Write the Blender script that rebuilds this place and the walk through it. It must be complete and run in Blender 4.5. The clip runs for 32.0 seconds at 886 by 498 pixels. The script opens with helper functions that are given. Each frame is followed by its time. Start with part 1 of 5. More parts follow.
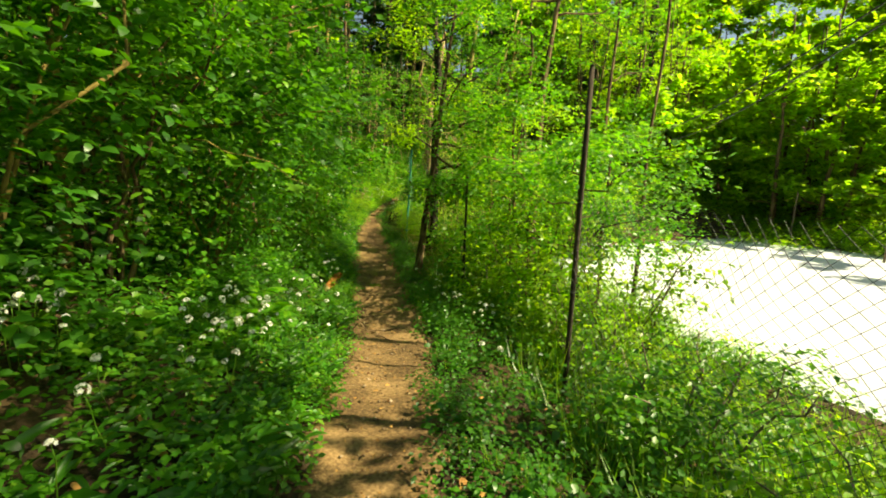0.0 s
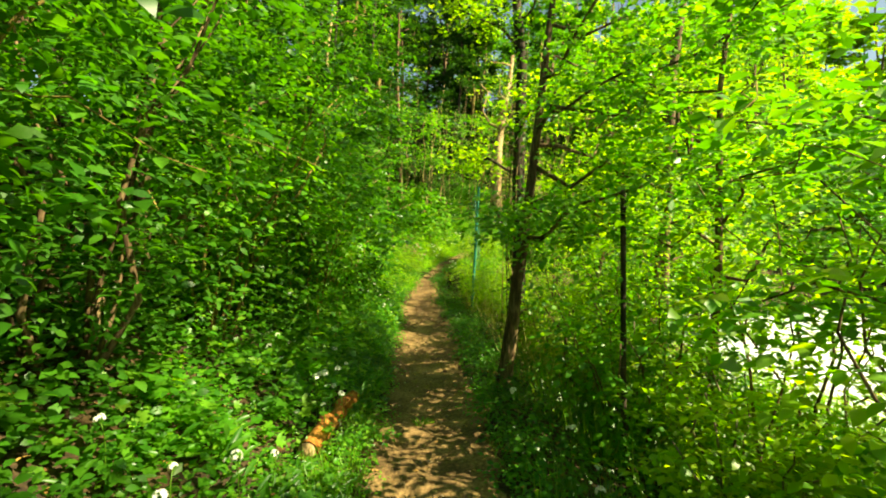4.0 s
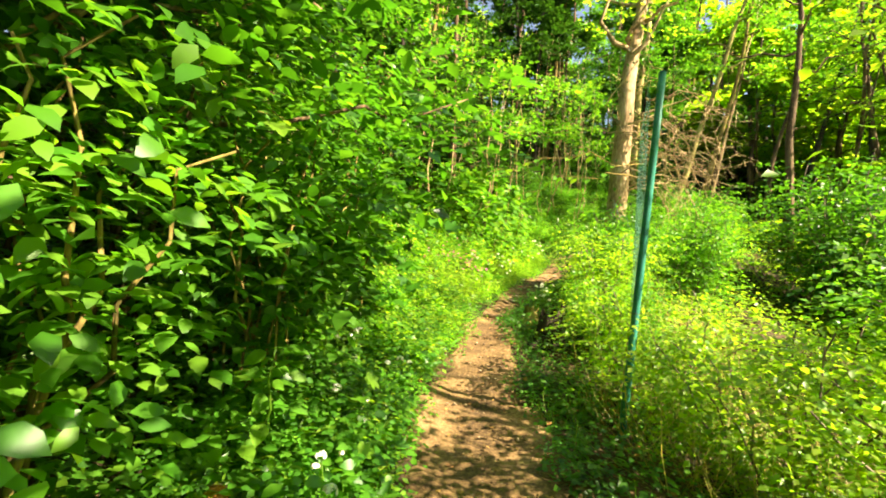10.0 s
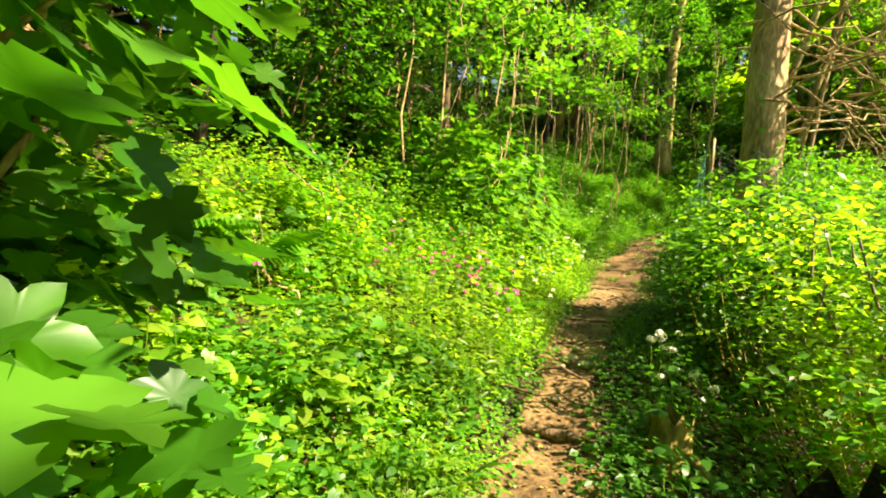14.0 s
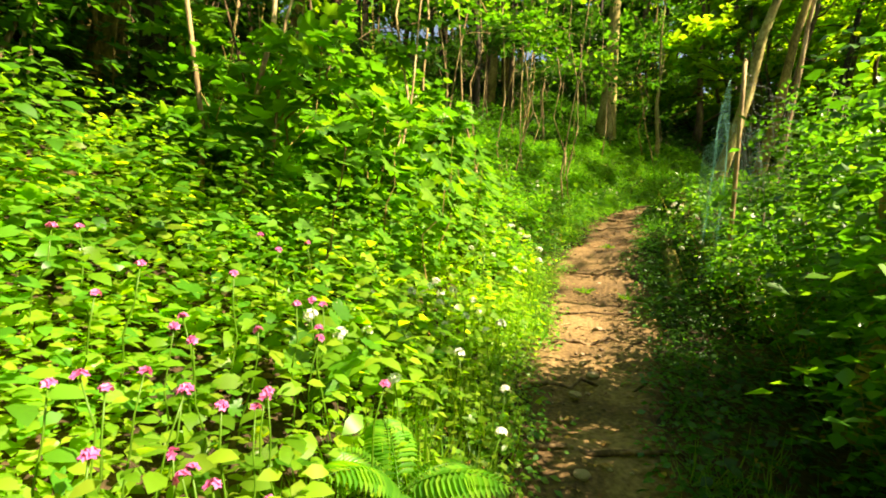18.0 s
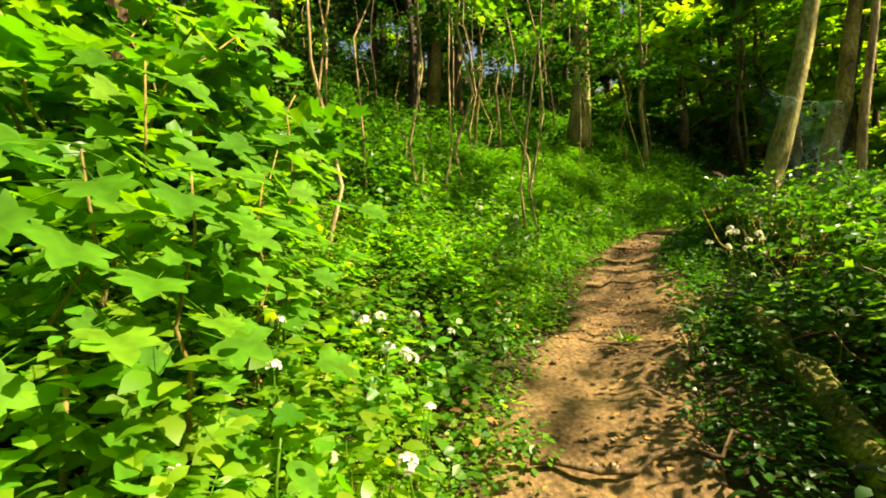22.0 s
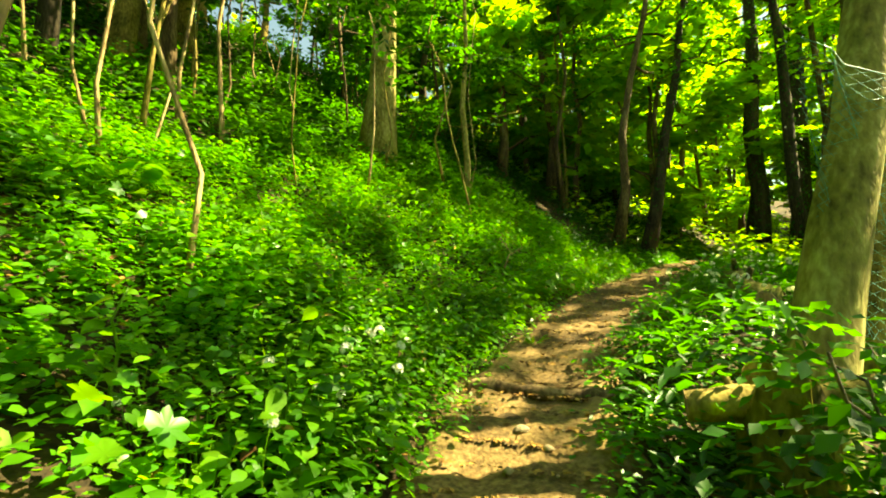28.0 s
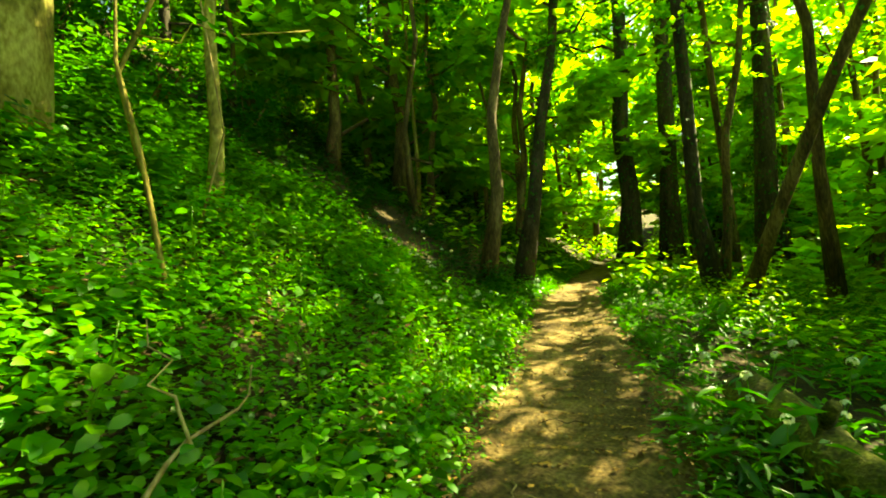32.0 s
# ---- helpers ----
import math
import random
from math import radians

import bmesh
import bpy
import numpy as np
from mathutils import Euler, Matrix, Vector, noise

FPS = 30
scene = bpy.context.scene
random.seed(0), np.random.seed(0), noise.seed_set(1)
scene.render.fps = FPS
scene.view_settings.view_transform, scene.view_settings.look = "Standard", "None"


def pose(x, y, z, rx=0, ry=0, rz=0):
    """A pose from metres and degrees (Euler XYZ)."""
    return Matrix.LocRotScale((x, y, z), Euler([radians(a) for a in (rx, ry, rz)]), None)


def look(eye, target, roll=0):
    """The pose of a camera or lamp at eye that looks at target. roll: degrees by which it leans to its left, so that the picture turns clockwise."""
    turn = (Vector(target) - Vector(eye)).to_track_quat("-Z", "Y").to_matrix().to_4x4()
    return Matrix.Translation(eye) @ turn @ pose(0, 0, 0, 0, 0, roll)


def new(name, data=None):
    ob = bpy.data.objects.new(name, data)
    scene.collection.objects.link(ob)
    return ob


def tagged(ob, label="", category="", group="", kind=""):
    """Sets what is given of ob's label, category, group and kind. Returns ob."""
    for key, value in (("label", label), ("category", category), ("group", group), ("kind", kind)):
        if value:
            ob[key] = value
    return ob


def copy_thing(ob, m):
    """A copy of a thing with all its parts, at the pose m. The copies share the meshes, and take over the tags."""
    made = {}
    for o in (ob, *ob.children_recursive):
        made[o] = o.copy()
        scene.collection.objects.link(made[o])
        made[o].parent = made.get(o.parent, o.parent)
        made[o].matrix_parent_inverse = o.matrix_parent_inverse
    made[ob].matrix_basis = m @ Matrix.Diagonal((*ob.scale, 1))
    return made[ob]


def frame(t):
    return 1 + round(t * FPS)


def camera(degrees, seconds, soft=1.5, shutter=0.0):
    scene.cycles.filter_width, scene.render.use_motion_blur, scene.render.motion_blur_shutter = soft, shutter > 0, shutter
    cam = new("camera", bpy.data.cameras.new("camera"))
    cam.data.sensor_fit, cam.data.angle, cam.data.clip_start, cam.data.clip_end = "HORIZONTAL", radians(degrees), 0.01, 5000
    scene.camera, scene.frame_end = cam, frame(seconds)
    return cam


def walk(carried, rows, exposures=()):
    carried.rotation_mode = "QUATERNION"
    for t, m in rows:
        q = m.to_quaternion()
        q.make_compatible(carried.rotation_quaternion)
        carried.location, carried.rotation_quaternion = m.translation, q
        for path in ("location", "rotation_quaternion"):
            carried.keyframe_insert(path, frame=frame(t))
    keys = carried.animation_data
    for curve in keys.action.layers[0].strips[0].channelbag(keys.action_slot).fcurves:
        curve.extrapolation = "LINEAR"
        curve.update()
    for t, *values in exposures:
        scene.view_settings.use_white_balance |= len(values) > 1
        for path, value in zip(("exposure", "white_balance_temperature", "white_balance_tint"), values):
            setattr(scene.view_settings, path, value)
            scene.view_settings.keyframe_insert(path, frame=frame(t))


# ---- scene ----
# ---- camera ----
cam = camera(88.0, 32.0, soft=1.9, shutter=0.0)
PATH = [
    (0, -0.807, -8.375, 2.197, 81.36, -1.68, -14.40),
    (0.5, -0.760, -7.773, 2.143, 81.74, -1.11, -13.12),
    (1, -0.760, -7.114, 2.094, 82.25, -0.67, -12.18),
    (1.5, -0.671, -6.486, 2.058, 82.56, -0.37, -12.05),
    (2, -0.560, -5.838, 2.041, 82.80, -0.42, -12.21),
    (2.5, -0.460, -5.207, 1.969, 83.81, -0.59, -12.12),
    (3, -0.325, -4.619, 1.881, 85.85, -0.24, -11.63),
    (3.5, -0.268, -3.979, 1.779, 87.84, -0.33, -9.69),
    (4, -0.197, -3.368, 1.744, 89.12, -0.42, -7.53),
    (4.5, -0.123, -2.689, 1.694, 89.97, -0.12, -5.40),
    (6.5, 0.046, -0.040, 1.527, 91.79, -2.52, 0.18),
    (7, 0.160, 0.637, 1.484, 92.10, -2.29, 0.68),
    (7.5, 0.209, 1.297, 1.457, 92.35, -2.35, 0.95),
    (8, 0.246, 1.931, 1.442, 92.81, -2.46, 0.60),
    (8.5, 0.228, 2.584, 1.422, 92.74, -2.90, -0.32),
    (9, 0.253, 3.255, 1.441, 91.95, -2.97, -0.77),
    (9.5, 0.371, 3.925, 1.421, 91.66, -3.00, -0.91),
    (10, 0.394, 4.630, 1.371, 91.58, -3.51, -0.76),
    (10.5, 0.430, 5.266, 1.417, 91.43, -3.68, -0.26),
    (11, 0.464, 5.875, 1.428, 91.34, -3.57, 0.07),
    (11.5, 0.456, 6.558, 1.436, 91.73, -3.76, -0.36),
    (12, 0.464, 7.163, 1.423, 92.26, -4.32, -0.46),
    (12.5, 0.469, 7.804, 1.371, 92.57, -4.38, -0.15),
    (13, 0.494, 8.450, 1.401, 92.87, -4.23, -0.34),
    (13.5, 0.531, 9.069, 1.432, 92.49, -4.07, -1.32),
    (14, 0.604, 9.655, 1.470, 91.95, -3.65, -1.64),
    (14.5, 0.758, 10.155, 1.534, 90.78, -2.79, -1.51),
    (16.5, 0.993, 11.630, 1.807, 87.17, -1.54, -1.79),
    (17, 1.120, 12.041, 1.825, 86.68, -1.07, -7.28),
    (17.5, 1.271, 12.467, 1.854, 87.34, -0.09, -12.26),
    (18, 1.418, 12.981, 1.912, 89.47, -1.21, -9.61),
    (18.5, 1.584, 13.507, 1.920, 91.06, -0.54, -11.48),
    (19, 1.808, 14.043, 1.997, 91.31, 0.29, -12.63),
    (19.5, 2.035, 14.540, 2.154, 91.26, 0.78, -13.28),
    (20, 2.260, 15.009, 2.211, 91.36, 0.93, -13.34),
    (20.5, 2.550, 15.435, 2.277, 91.61, 0.96, -13.04),
    (21, 2.844, 15.863, 2.321, 91.95, 1.43, -12.76),
    (21.5, 3.119, 16.352, 2.372, 92.50, 1.60, -11.94),
    (22, 3.310, 16.853, 2.426, 92.93, 1.89, -12.27),
    (22.5, 3.467, 17.357, 2.471, 94.28, 2.59, -14.69),
    (23, 3.643, 17.827, 2.620, 94.66, 3.04, -15.82),
    (23.5, 3.826, 18.356, 2.741, 94.83, 3.18, -17.49),
    (24, 4.034, 18.807, 2.784, 94.88, 3.66, -19.86),
    (24.5, 4.276, 19.209, 2.923, 94.66, 3.48, -22.99),
    (25, 4.577, 19.576, 3.109, 95.03, 3.33, -25.70),
    (25.5, 4.812, 19.939, 3.208, 93.97, 3.06, -26.67),
    (26, 5.147, 20.284, 3.314, 92.88, 2.02, -28.92),
    (26.5, 5.469, 20.521, 3.456, 92.32, 1.89, -31.48),
    (28.5, 6.639, 21.626, 3.808, 93.78, 0.70, -35.84),
    (29, 7.050, 22.013, 3.925, 94.86, 0.53, -36.82),
    (29.5, 7.426, 22.438, 3.966, 95.52, 1.12, -38.31),
    (30, 7.867, 22.845, 4.112, 95.33, 1.24, -40.63),
    (30.5, 8.396, 23.176, 4.235, 94.85, 1.70, -44.07),
    (31, 8.885, 23.537, 4.325, 94.59, 2.26, -46.27),
    (31.5, 9.400, 23.840, 4.470, 93.60, 2.40, -49.00),
    (32, 9.930, 24.110, 4.570, 92.20, 2.70, -52.30),
]
walk(cam, [(t, pose(*p)) for t, *p in PATH], exposures=[(0, 1.3, 8600, 0), (2, 1.75, 8800, 1), (4, 1.75, 9000, -5), (7, 2.2, 8200, 6), (10, 2.35, 7900, 15), (12, 2.05, 8000, 11), (16, 2.05, 8400, 12), (17.5, 2.1, 8500, 13), (20, 1.5, 9300, -12), (22, 1.75, 9000, 6), (23, 1.2, 9300, -24), (24, 1.85, 9900, -14), (25, 2.05, 10000, -10), (26, 2.3, 10200, -9), (29, 2.6, 12300, -22), (30, 2.75, 12800, -25), (32, 2.85, 14200, -33)])

# ---- world and sun ----
SUN_DIR = Vector((0.70, -0.34, 0.76)).normalized()
world = bpy.data.worlds.new("sky")
scene.world = world
world.use_nodes = True
wn = world.node_tree.nodes
sky = wn.new("ShaderNodeTexSky")
sky.sky_type = "NISHITA"
sky.sun_disc = False
sky.sun_elevation = math.asin(SUN_DIR.z)
sky.sun_rotation = math.atan2(SUN_DIR.x, SUN_DIR.y)
world.node_tree.links.new(sky.outputs[0], wn["Background"].inputs[0])
wn["Background"].inputs[1].default_value = 0.06
sun = new("sun", bpy.data.lights.new("sun", "SUN"))
sun.data.energy = 5.0
sun.data.angle = radians(0.53)
sun.data.color = (1.0, 0.93, 0.80)
sun.matrix_world = look(SUN_DIR * 60, (0, 0, 0))

# ---- materials ----
def node_material(name):
    m = bpy.data.materials.new(name)
    m.use_nodes = True
    m.node_tree.nodes.clear()
    return m, m.node_tree.nodes, m.node_tree.links


def ramp_of(nodes, stops):
    r = nodes.new("ShaderNodeValToRGB")
    while len(r.color_ramp.elements) < len(stops):
        r.color_ramp.elements.new(0.5)
    for e, (p, c) in zip(r.color_ramp.elements, stops):
        e.position, e.color = p, (*c, 1)
    return r


def leaf_material(name, stops, glow=1.5, rough=0.38, through_share=0.5, whole=False, spec=0.45):
    """A thin leaf: gloss on top, light passing through from behind."""
    m, n, l = node_material(name)
    geo, out = n.new("ShaderNodeNewGeometry"), n.new("ShaderNodeOutputMaterial")
    r = ramp_of(n, stops)
    info = n.new("ShaderNodeObjectInfo")
    l.new(info.outputs["Random"] if whole else geo.outputs["Random Per Island"], r.inputs[0])
    tex = n.new("ShaderNodeTexNoise")
    tex.inputs["Scale"].default_value = 1.7
    coord = n.new("ShaderNodeTexCoord")
    l.new(coord.outputs["Object"], tex.inputs["Vector"])
    hsv = n.new("ShaderNodeHueSaturation")
    mr = n.new("ShaderNodeMapRange")
    mr.inputs[1].default_value, mr.inputs[2].default_value = 0.3, 0.7
    mr.inputs[3].default_value, mr.inputs[4].default_value = 0.6, 1.4
    l.new(tex.outputs[0], mr.inputs[0])
    hsv.inputs["Saturation"].default_value = 0.95
    l.new(mr.outputs[0], hsv.inputs["Value"])
    l.new(r.outputs[0], hsv.inputs["Color"])
    p = n.new("ShaderNodeBsdfPrincipled")
    p.inputs["Roughness"].default_value = rough
    p.inputs["Specular IOR Level"].default_value = spec
    l.new(hsv.outputs[0], p.inputs["Base Color"])
    tr = n.new("ShaderNodeBsdfTranslucent")
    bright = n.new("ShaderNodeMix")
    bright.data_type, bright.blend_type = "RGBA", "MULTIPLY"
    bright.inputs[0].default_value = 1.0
    # glow lifts the through-light colour above the leaf's own
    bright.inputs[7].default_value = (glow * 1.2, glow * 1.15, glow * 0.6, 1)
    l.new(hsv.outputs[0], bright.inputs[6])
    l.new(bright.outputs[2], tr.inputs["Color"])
    mix = n.new("ShaderNodeMixShader")
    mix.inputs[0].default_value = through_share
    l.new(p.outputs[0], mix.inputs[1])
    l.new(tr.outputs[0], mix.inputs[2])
    l.new(mix.outputs[0], out.inputs[0])
    return m


def solid_material(name, stops, scale=6.0, fine=60.0, rough=0.85, bump=0.4, bump_dist=0.02, stretch=(1, 1, 1), metal=0.0, island=0.0, spec=0.3):
    """An opaque surface with stains at one scale, grain at another, and relief."""
    m, n, l = node_material(name)
    out, p = n.new("ShaderNodeOutputMaterial"), n.new("ShaderNodeBsdfPrincipled")
    coord, mp = n.new("ShaderNodeTexCoord"), n.new("ShaderNodeMapping")
    mp.inputs["Scale"].default_value = stretch
    l.new(coord.outputs["Object"], mp.inputs[0])
    a, b = n.new("ShaderNodeTexNoise"), n.new("ShaderNodeTexNoise")
    a.inputs["Scale"].default_value, a.inputs["Detail"].default_value = scale, 6
    b.inputs["Scale"].default_value, b.inputs["Detail"].default_value = fine, 5
    l.new(mp.outputs[0], a.inputs["Vector"])
    l.new(mp.outputs[0], b.inputs["Vector"])
    mix = n.new("ShaderNodeMath")
    mix.operation = "MULTIPLY_ADD"
    mix.inputs[1].default_value = 0.45
    l.new(b.outputs[0], mix.inputs[0])
    half = n.new("ShaderNodeMath")
    half.operation = "MULTIPLY"
    half.inputs[1].default_value = 0.58
    l.new(a.outputs[0], half.inputs[0])
    l.new(half.outputs[0], mix.inputs[2])
    fac = mix.outputs[0]
    if island:
        geo, add = n.new("ShaderNodeNewGeometry"), n.new("ShaderNodeMath")
        add.operation = "MULTIPLY_ADD"
        add.inputs[1].default_value = island
        l.new(geo.outputs["Random Per Island"], add.inputs[0])
        sub = n.new("ShaderNodeMath")
        sub.operation = "SUBTRACT"
        sub.inputs[1].default_value = island / 2
        l.new(fac, sub.inputs[0])
        l.new(sub.outputs[0], add.inputs[2])
        fac = add.outputs[0]
    r = ramp_of(n, [(0.5 + (q - 0.5) * 0.55, c) for q, c in stops])
    l.new(fac, r.inputs[0])
    l.new(r.outputs[0], p.inputs["Base Color"])
    p.inputs["Roughness"].default_value, p.inputs["Metallic"].default_value = rough, metal
    p.inputs["Specular IOR Level"].default_value = spec
    bp = n.new("ShaderNodeBump")
    bp.inputs["Strength"].default_value, bp.inputs["Distance"].default_value = bump, bump_dist
    l.new(fac, bp.inputs["Height"])
    l.new(bp.outputs[0], p.inputs["Normal"])
    l.new(p.outputs[0], out.inputs[0])
    return m


LEAF = leaf_material("leaf_green", [(0.0, (0.020, 0.115, 0.004)), (0.5, (0.036, 0.165, 0.005)), (1.0, (0.065, 0.215, 0.008))])
LEAF_LIGHT = leaf_material("leaf_light_green", [(0.0, (0.036, 0.180, 0.005)), (0.55, (0.070, 0.250, 0.008)), (1.0, (0.140, 0.310, 0.012))], 1.6)
# yellower leaf, colour and through-light raised to paint sun on it
LEAF_SUN_YELLOW = leaf_material("leaf_sun_yellow_green", [(0.0, (0.085, 0.230, 0.006)), (0.5, (0.140, 0.290, 0.008)), (1.0, (0.230, 0.340, 0.016))], 2.0, 0.4, 0.58)
# leaf colour and through-light raised to stand in for hazy backlight
LEAF_BACKLIT = leaf_material("leaf_backlit_bright", [(0.0, (0.10, 0.24, 0.010)), (0.5, (0.15, 0.30, 0.014)), (1.0, (0.22, 0.34, 0.025))], 2.1, 0.45, 0.66)
# ivy's own dark green, also put on other plants as painted shade
LEAF_IVY_SHADE = leaf_material("leaf_ivy_shade_green", [(0.0, (0.010, 0.055, 0.004)), (0.5, (0.020, 0.090, 0.006)), (1.0, (0.038, 0.130, 0.008))], 1.2, 0.45, 0.35, False, 0.25)
BIG_LEAF = leaf_material("big_leaf_green", [(0.0, (0.050, 0.190, 0.005)), (0.55, (0.080, 0.250, 0.007)), (1.0, (0.140, 0.300, 0.010))], 1.6, 0.62, 0.5, True, 0.14)
GRASS = leaf_material("grass_green", [(0.0, (0.050, 0.170, 0.005)), (0.5, (0.090, 0.240, 0.008)), (1.0, (0.190, 0.290, 0.020))], 1.4)
DRY = solid_material("dry_leaf_brown", [(0.2, (0.10, 0.045, 0.014)), (0.5, (0.24, 0.115, 0.030)), (0.8, (0.40, 0.22, 0.06))], 8, 40, 0.8, 0.2, 0.004, island=0.7)
PETAL = leaf_material("white_petal", [(0.0, (0.70, 0.72, 0.66)), (1.0, (0.86, 0.87, 0.82))], 0.9, 0.5, 0.35)
PINK = leaf_material("pink_petal", [(0.0, (0.55, 0.07, 0.30)), (1.0, (0.75, 0.16, 0.45))], 0.9, 0.5, 0.35)
BARK = solid_material("bark_brown", [(0.25, (0.028, 0.016, 0.008)), (0.5, (0.095, 0.058, 0.026)), (0.75, (0.24, 0.16, 0.080))], 5, 38, 0.9, 0.8, 0.03, (1, 1, 0.22))
BARK_PALE = solid_material("bark_pale", [(0.25, (0.11, 0.070, 0.032)), (0.5, (0.33, 0.220, 0.100)), (0.78, (0.56, 0.42, 0.22))], 4, 30, 0.85, 0.9, 0.05, (1, 1, 0.3))
BARK_DARK = solid_material("bark_dark", [(0.25, (0.012, 0.009, 0.006)), (0.5, (0.040, 0.029, 0.018)), (0.8, (0.095, 0.070, 0.045))], 5, 36, 0.92, 0.8, 0.03, (1, 1, 0.25))
BARK_MOSS = solid_material("bark_mossy", [(0.25, (0.055, 0.045, 0.010)), (0.5, (0.185, 0.135, 0.034)), (0.78, (0.40, 0.29, 0.085))], 3.5, 30, 0.95, 0.7, 0.03, (1, 1, 0.5))
MOSS = solid_material("dark_moss", [(0.25, (0.024, 0.022, 0.006)), (0.5, (0.090, 0.085, 0.016)), (0.78, (0.27, 0.23, 0.050))], 4, 45, 0.95, 0.9, 0.04)
BARK_SMOOTH = solid_material("bark_smooth_yellow", [(0.22, (0.075, 0.060, 0.014)), (0.5, (0.27, 0.215, 0.060)), (0.78, (0.54, 0.46, 0.17))], 3.0, 26, 0.9, 0.7, 0.03, (1, 1, 0.45))
SOIL = solid_material("woodland_soil", [(0.28, (0.014, 0.009, 0.004)), (0.5, (0.040, 0.025, 0.010)), (0.74, (0.095, 0.058, 0.024))], 1.3, 26, 0.95, 0.8, 0.05)
DIRT = solid_material("path_dirt", [(0.28, (0.052, 0.031, 0.012)), (0.5, (0.138, 0.083, 0.032)), (0.74, (0.28, 0.175, 0.074))], 1.6, 34, 0.95, 0.9, 0.03)
STONE = solid_material("pale_stone", [(0.25, (0.12, 0.08, 0.045)), (0.5, (0.22, 0.155, 0.09)), (0.78, (0.34, 0.26, 0.16))], 5, 40, 0.9, 0.6, 0.02, island=0.4)
LOT = solid_material("pale_concrete", [(0.22, (0.40, 0.42, 0.44)), (0.5, (0.56, 0.59, 0.62)), (0.8, (0.68, 0.71, 0.74))], 0.7, 18, 0.85, 0.3, 0.01)
WOOD = solid_material("weathered_wood", [(0.25, (0.055, 0.040, 0.026)), (0.5, (0.14, 0.105, 0.07)), (0.8, (0.27, 0.21, 0.145))], 6, 50, 0.85, 0.6, 0.01, (1, 1, 0.12))
VERGE = solid_material("rough_grass", [(0.25, (0.060, 0.130, 0.012)), (0.5, (0.120, 0.210, 0.020)), (0.78, (0.230, 0.290, 0.045))], 1.1, 22, 0.95, 0.9, 0.06)
GREEN_PAINT = solid_material("green_painted_metal", [(0.2, (0.010, 0.105, 0.075)), (0.55, (0.018, 0.190, 0.135)), (0.85, (0.055, 0.270, 0.200))], 5, 60, 0.45, 0.15, 0.004)
WIRE = solid_material("dull_wire", [(0.2, (0.045, 0.050, 0.048)), (0.8, (0.13, 0.14, 0.13))], 12, 80, 0.5, 0.1, 0.002, metal=0.5)
NET = solid_material("green_netting", [(0.2, (0.05, 0.20, 0.16)), (0.8, (0.16, 0.40, 0.33))], 12, 80, 0.5, 0.1, 0.002)
BLACK_NET = solid_material("dark_netting", [(0.2, (0.02, 0.022, 0.022)), (0.8, (0.06, 0.062, 0.06))], 12, 80, 0.6, 0.1, 0.002)
CHAR = solid_material("rotten_wood_dark", [(0.25, (0.008, 0.006, 0.004)), (0.5, (0.028, 0.019, 0.012)), (0.8, (0.075, 0.050, 0.030))], 7, 45, 0.95, 1.0, 0.04)


# ---- mesh builders ----
rng = np.random.default_rng(11)


def mesh_of(name, verts, faces, mat, smooth=False):
    """A mesh of triangles or quads from arrays."""
    verts, faces = np.asarray(verts, np.float32), np.asarray(faces, np.int32)
    me = bpy.data.meshes.new(name)
    k = faces.shape[1]
    me.vertices.add(len(verts))
    me.vertices.foreach_set("co", verts.ravel())
    me.loops.add(faces.size)
    me.loops.foreach_set("vertex_index", faces.ravel())
    me.polygons.add(len(faces))
    me.polygons.foreach_set("loop_start", np.arange(0, faces.size, k, dtype=np.int32))
    if smooth:
        me.polygons.foreach_set("use_smooth", np.ones(len(faces), bool))
    me.materials.append(mat)
    me.update(calc_edges=True)
    return me


def put(name, geo, mat, parent=None, smooth=False, label="", category="", group="", kind=""):
    """One mesh object; a part when a parent is given."""
    ob = new(name, mesh_of(name, geo[0], geo[1], mat, smooth))
    if parent:
        ob.parent = parent
    return tagged(ob, label, category, group, kind)


def thing(name, place, label, category, group="", kind=""):
    e = new(name)
    e.location = place
    e.empty_display_size = 0.1
    return tagged(e, label, category, group, kind)


def join(geos):
    vs, fs, n = [], [], 0
    for v, f in geos:
        vs.append(np.asarray(v))
        fs.append(np.asarray(f) + n)
        n += len(v)
    return np.concatenate(vs), np.concatenate(fs)


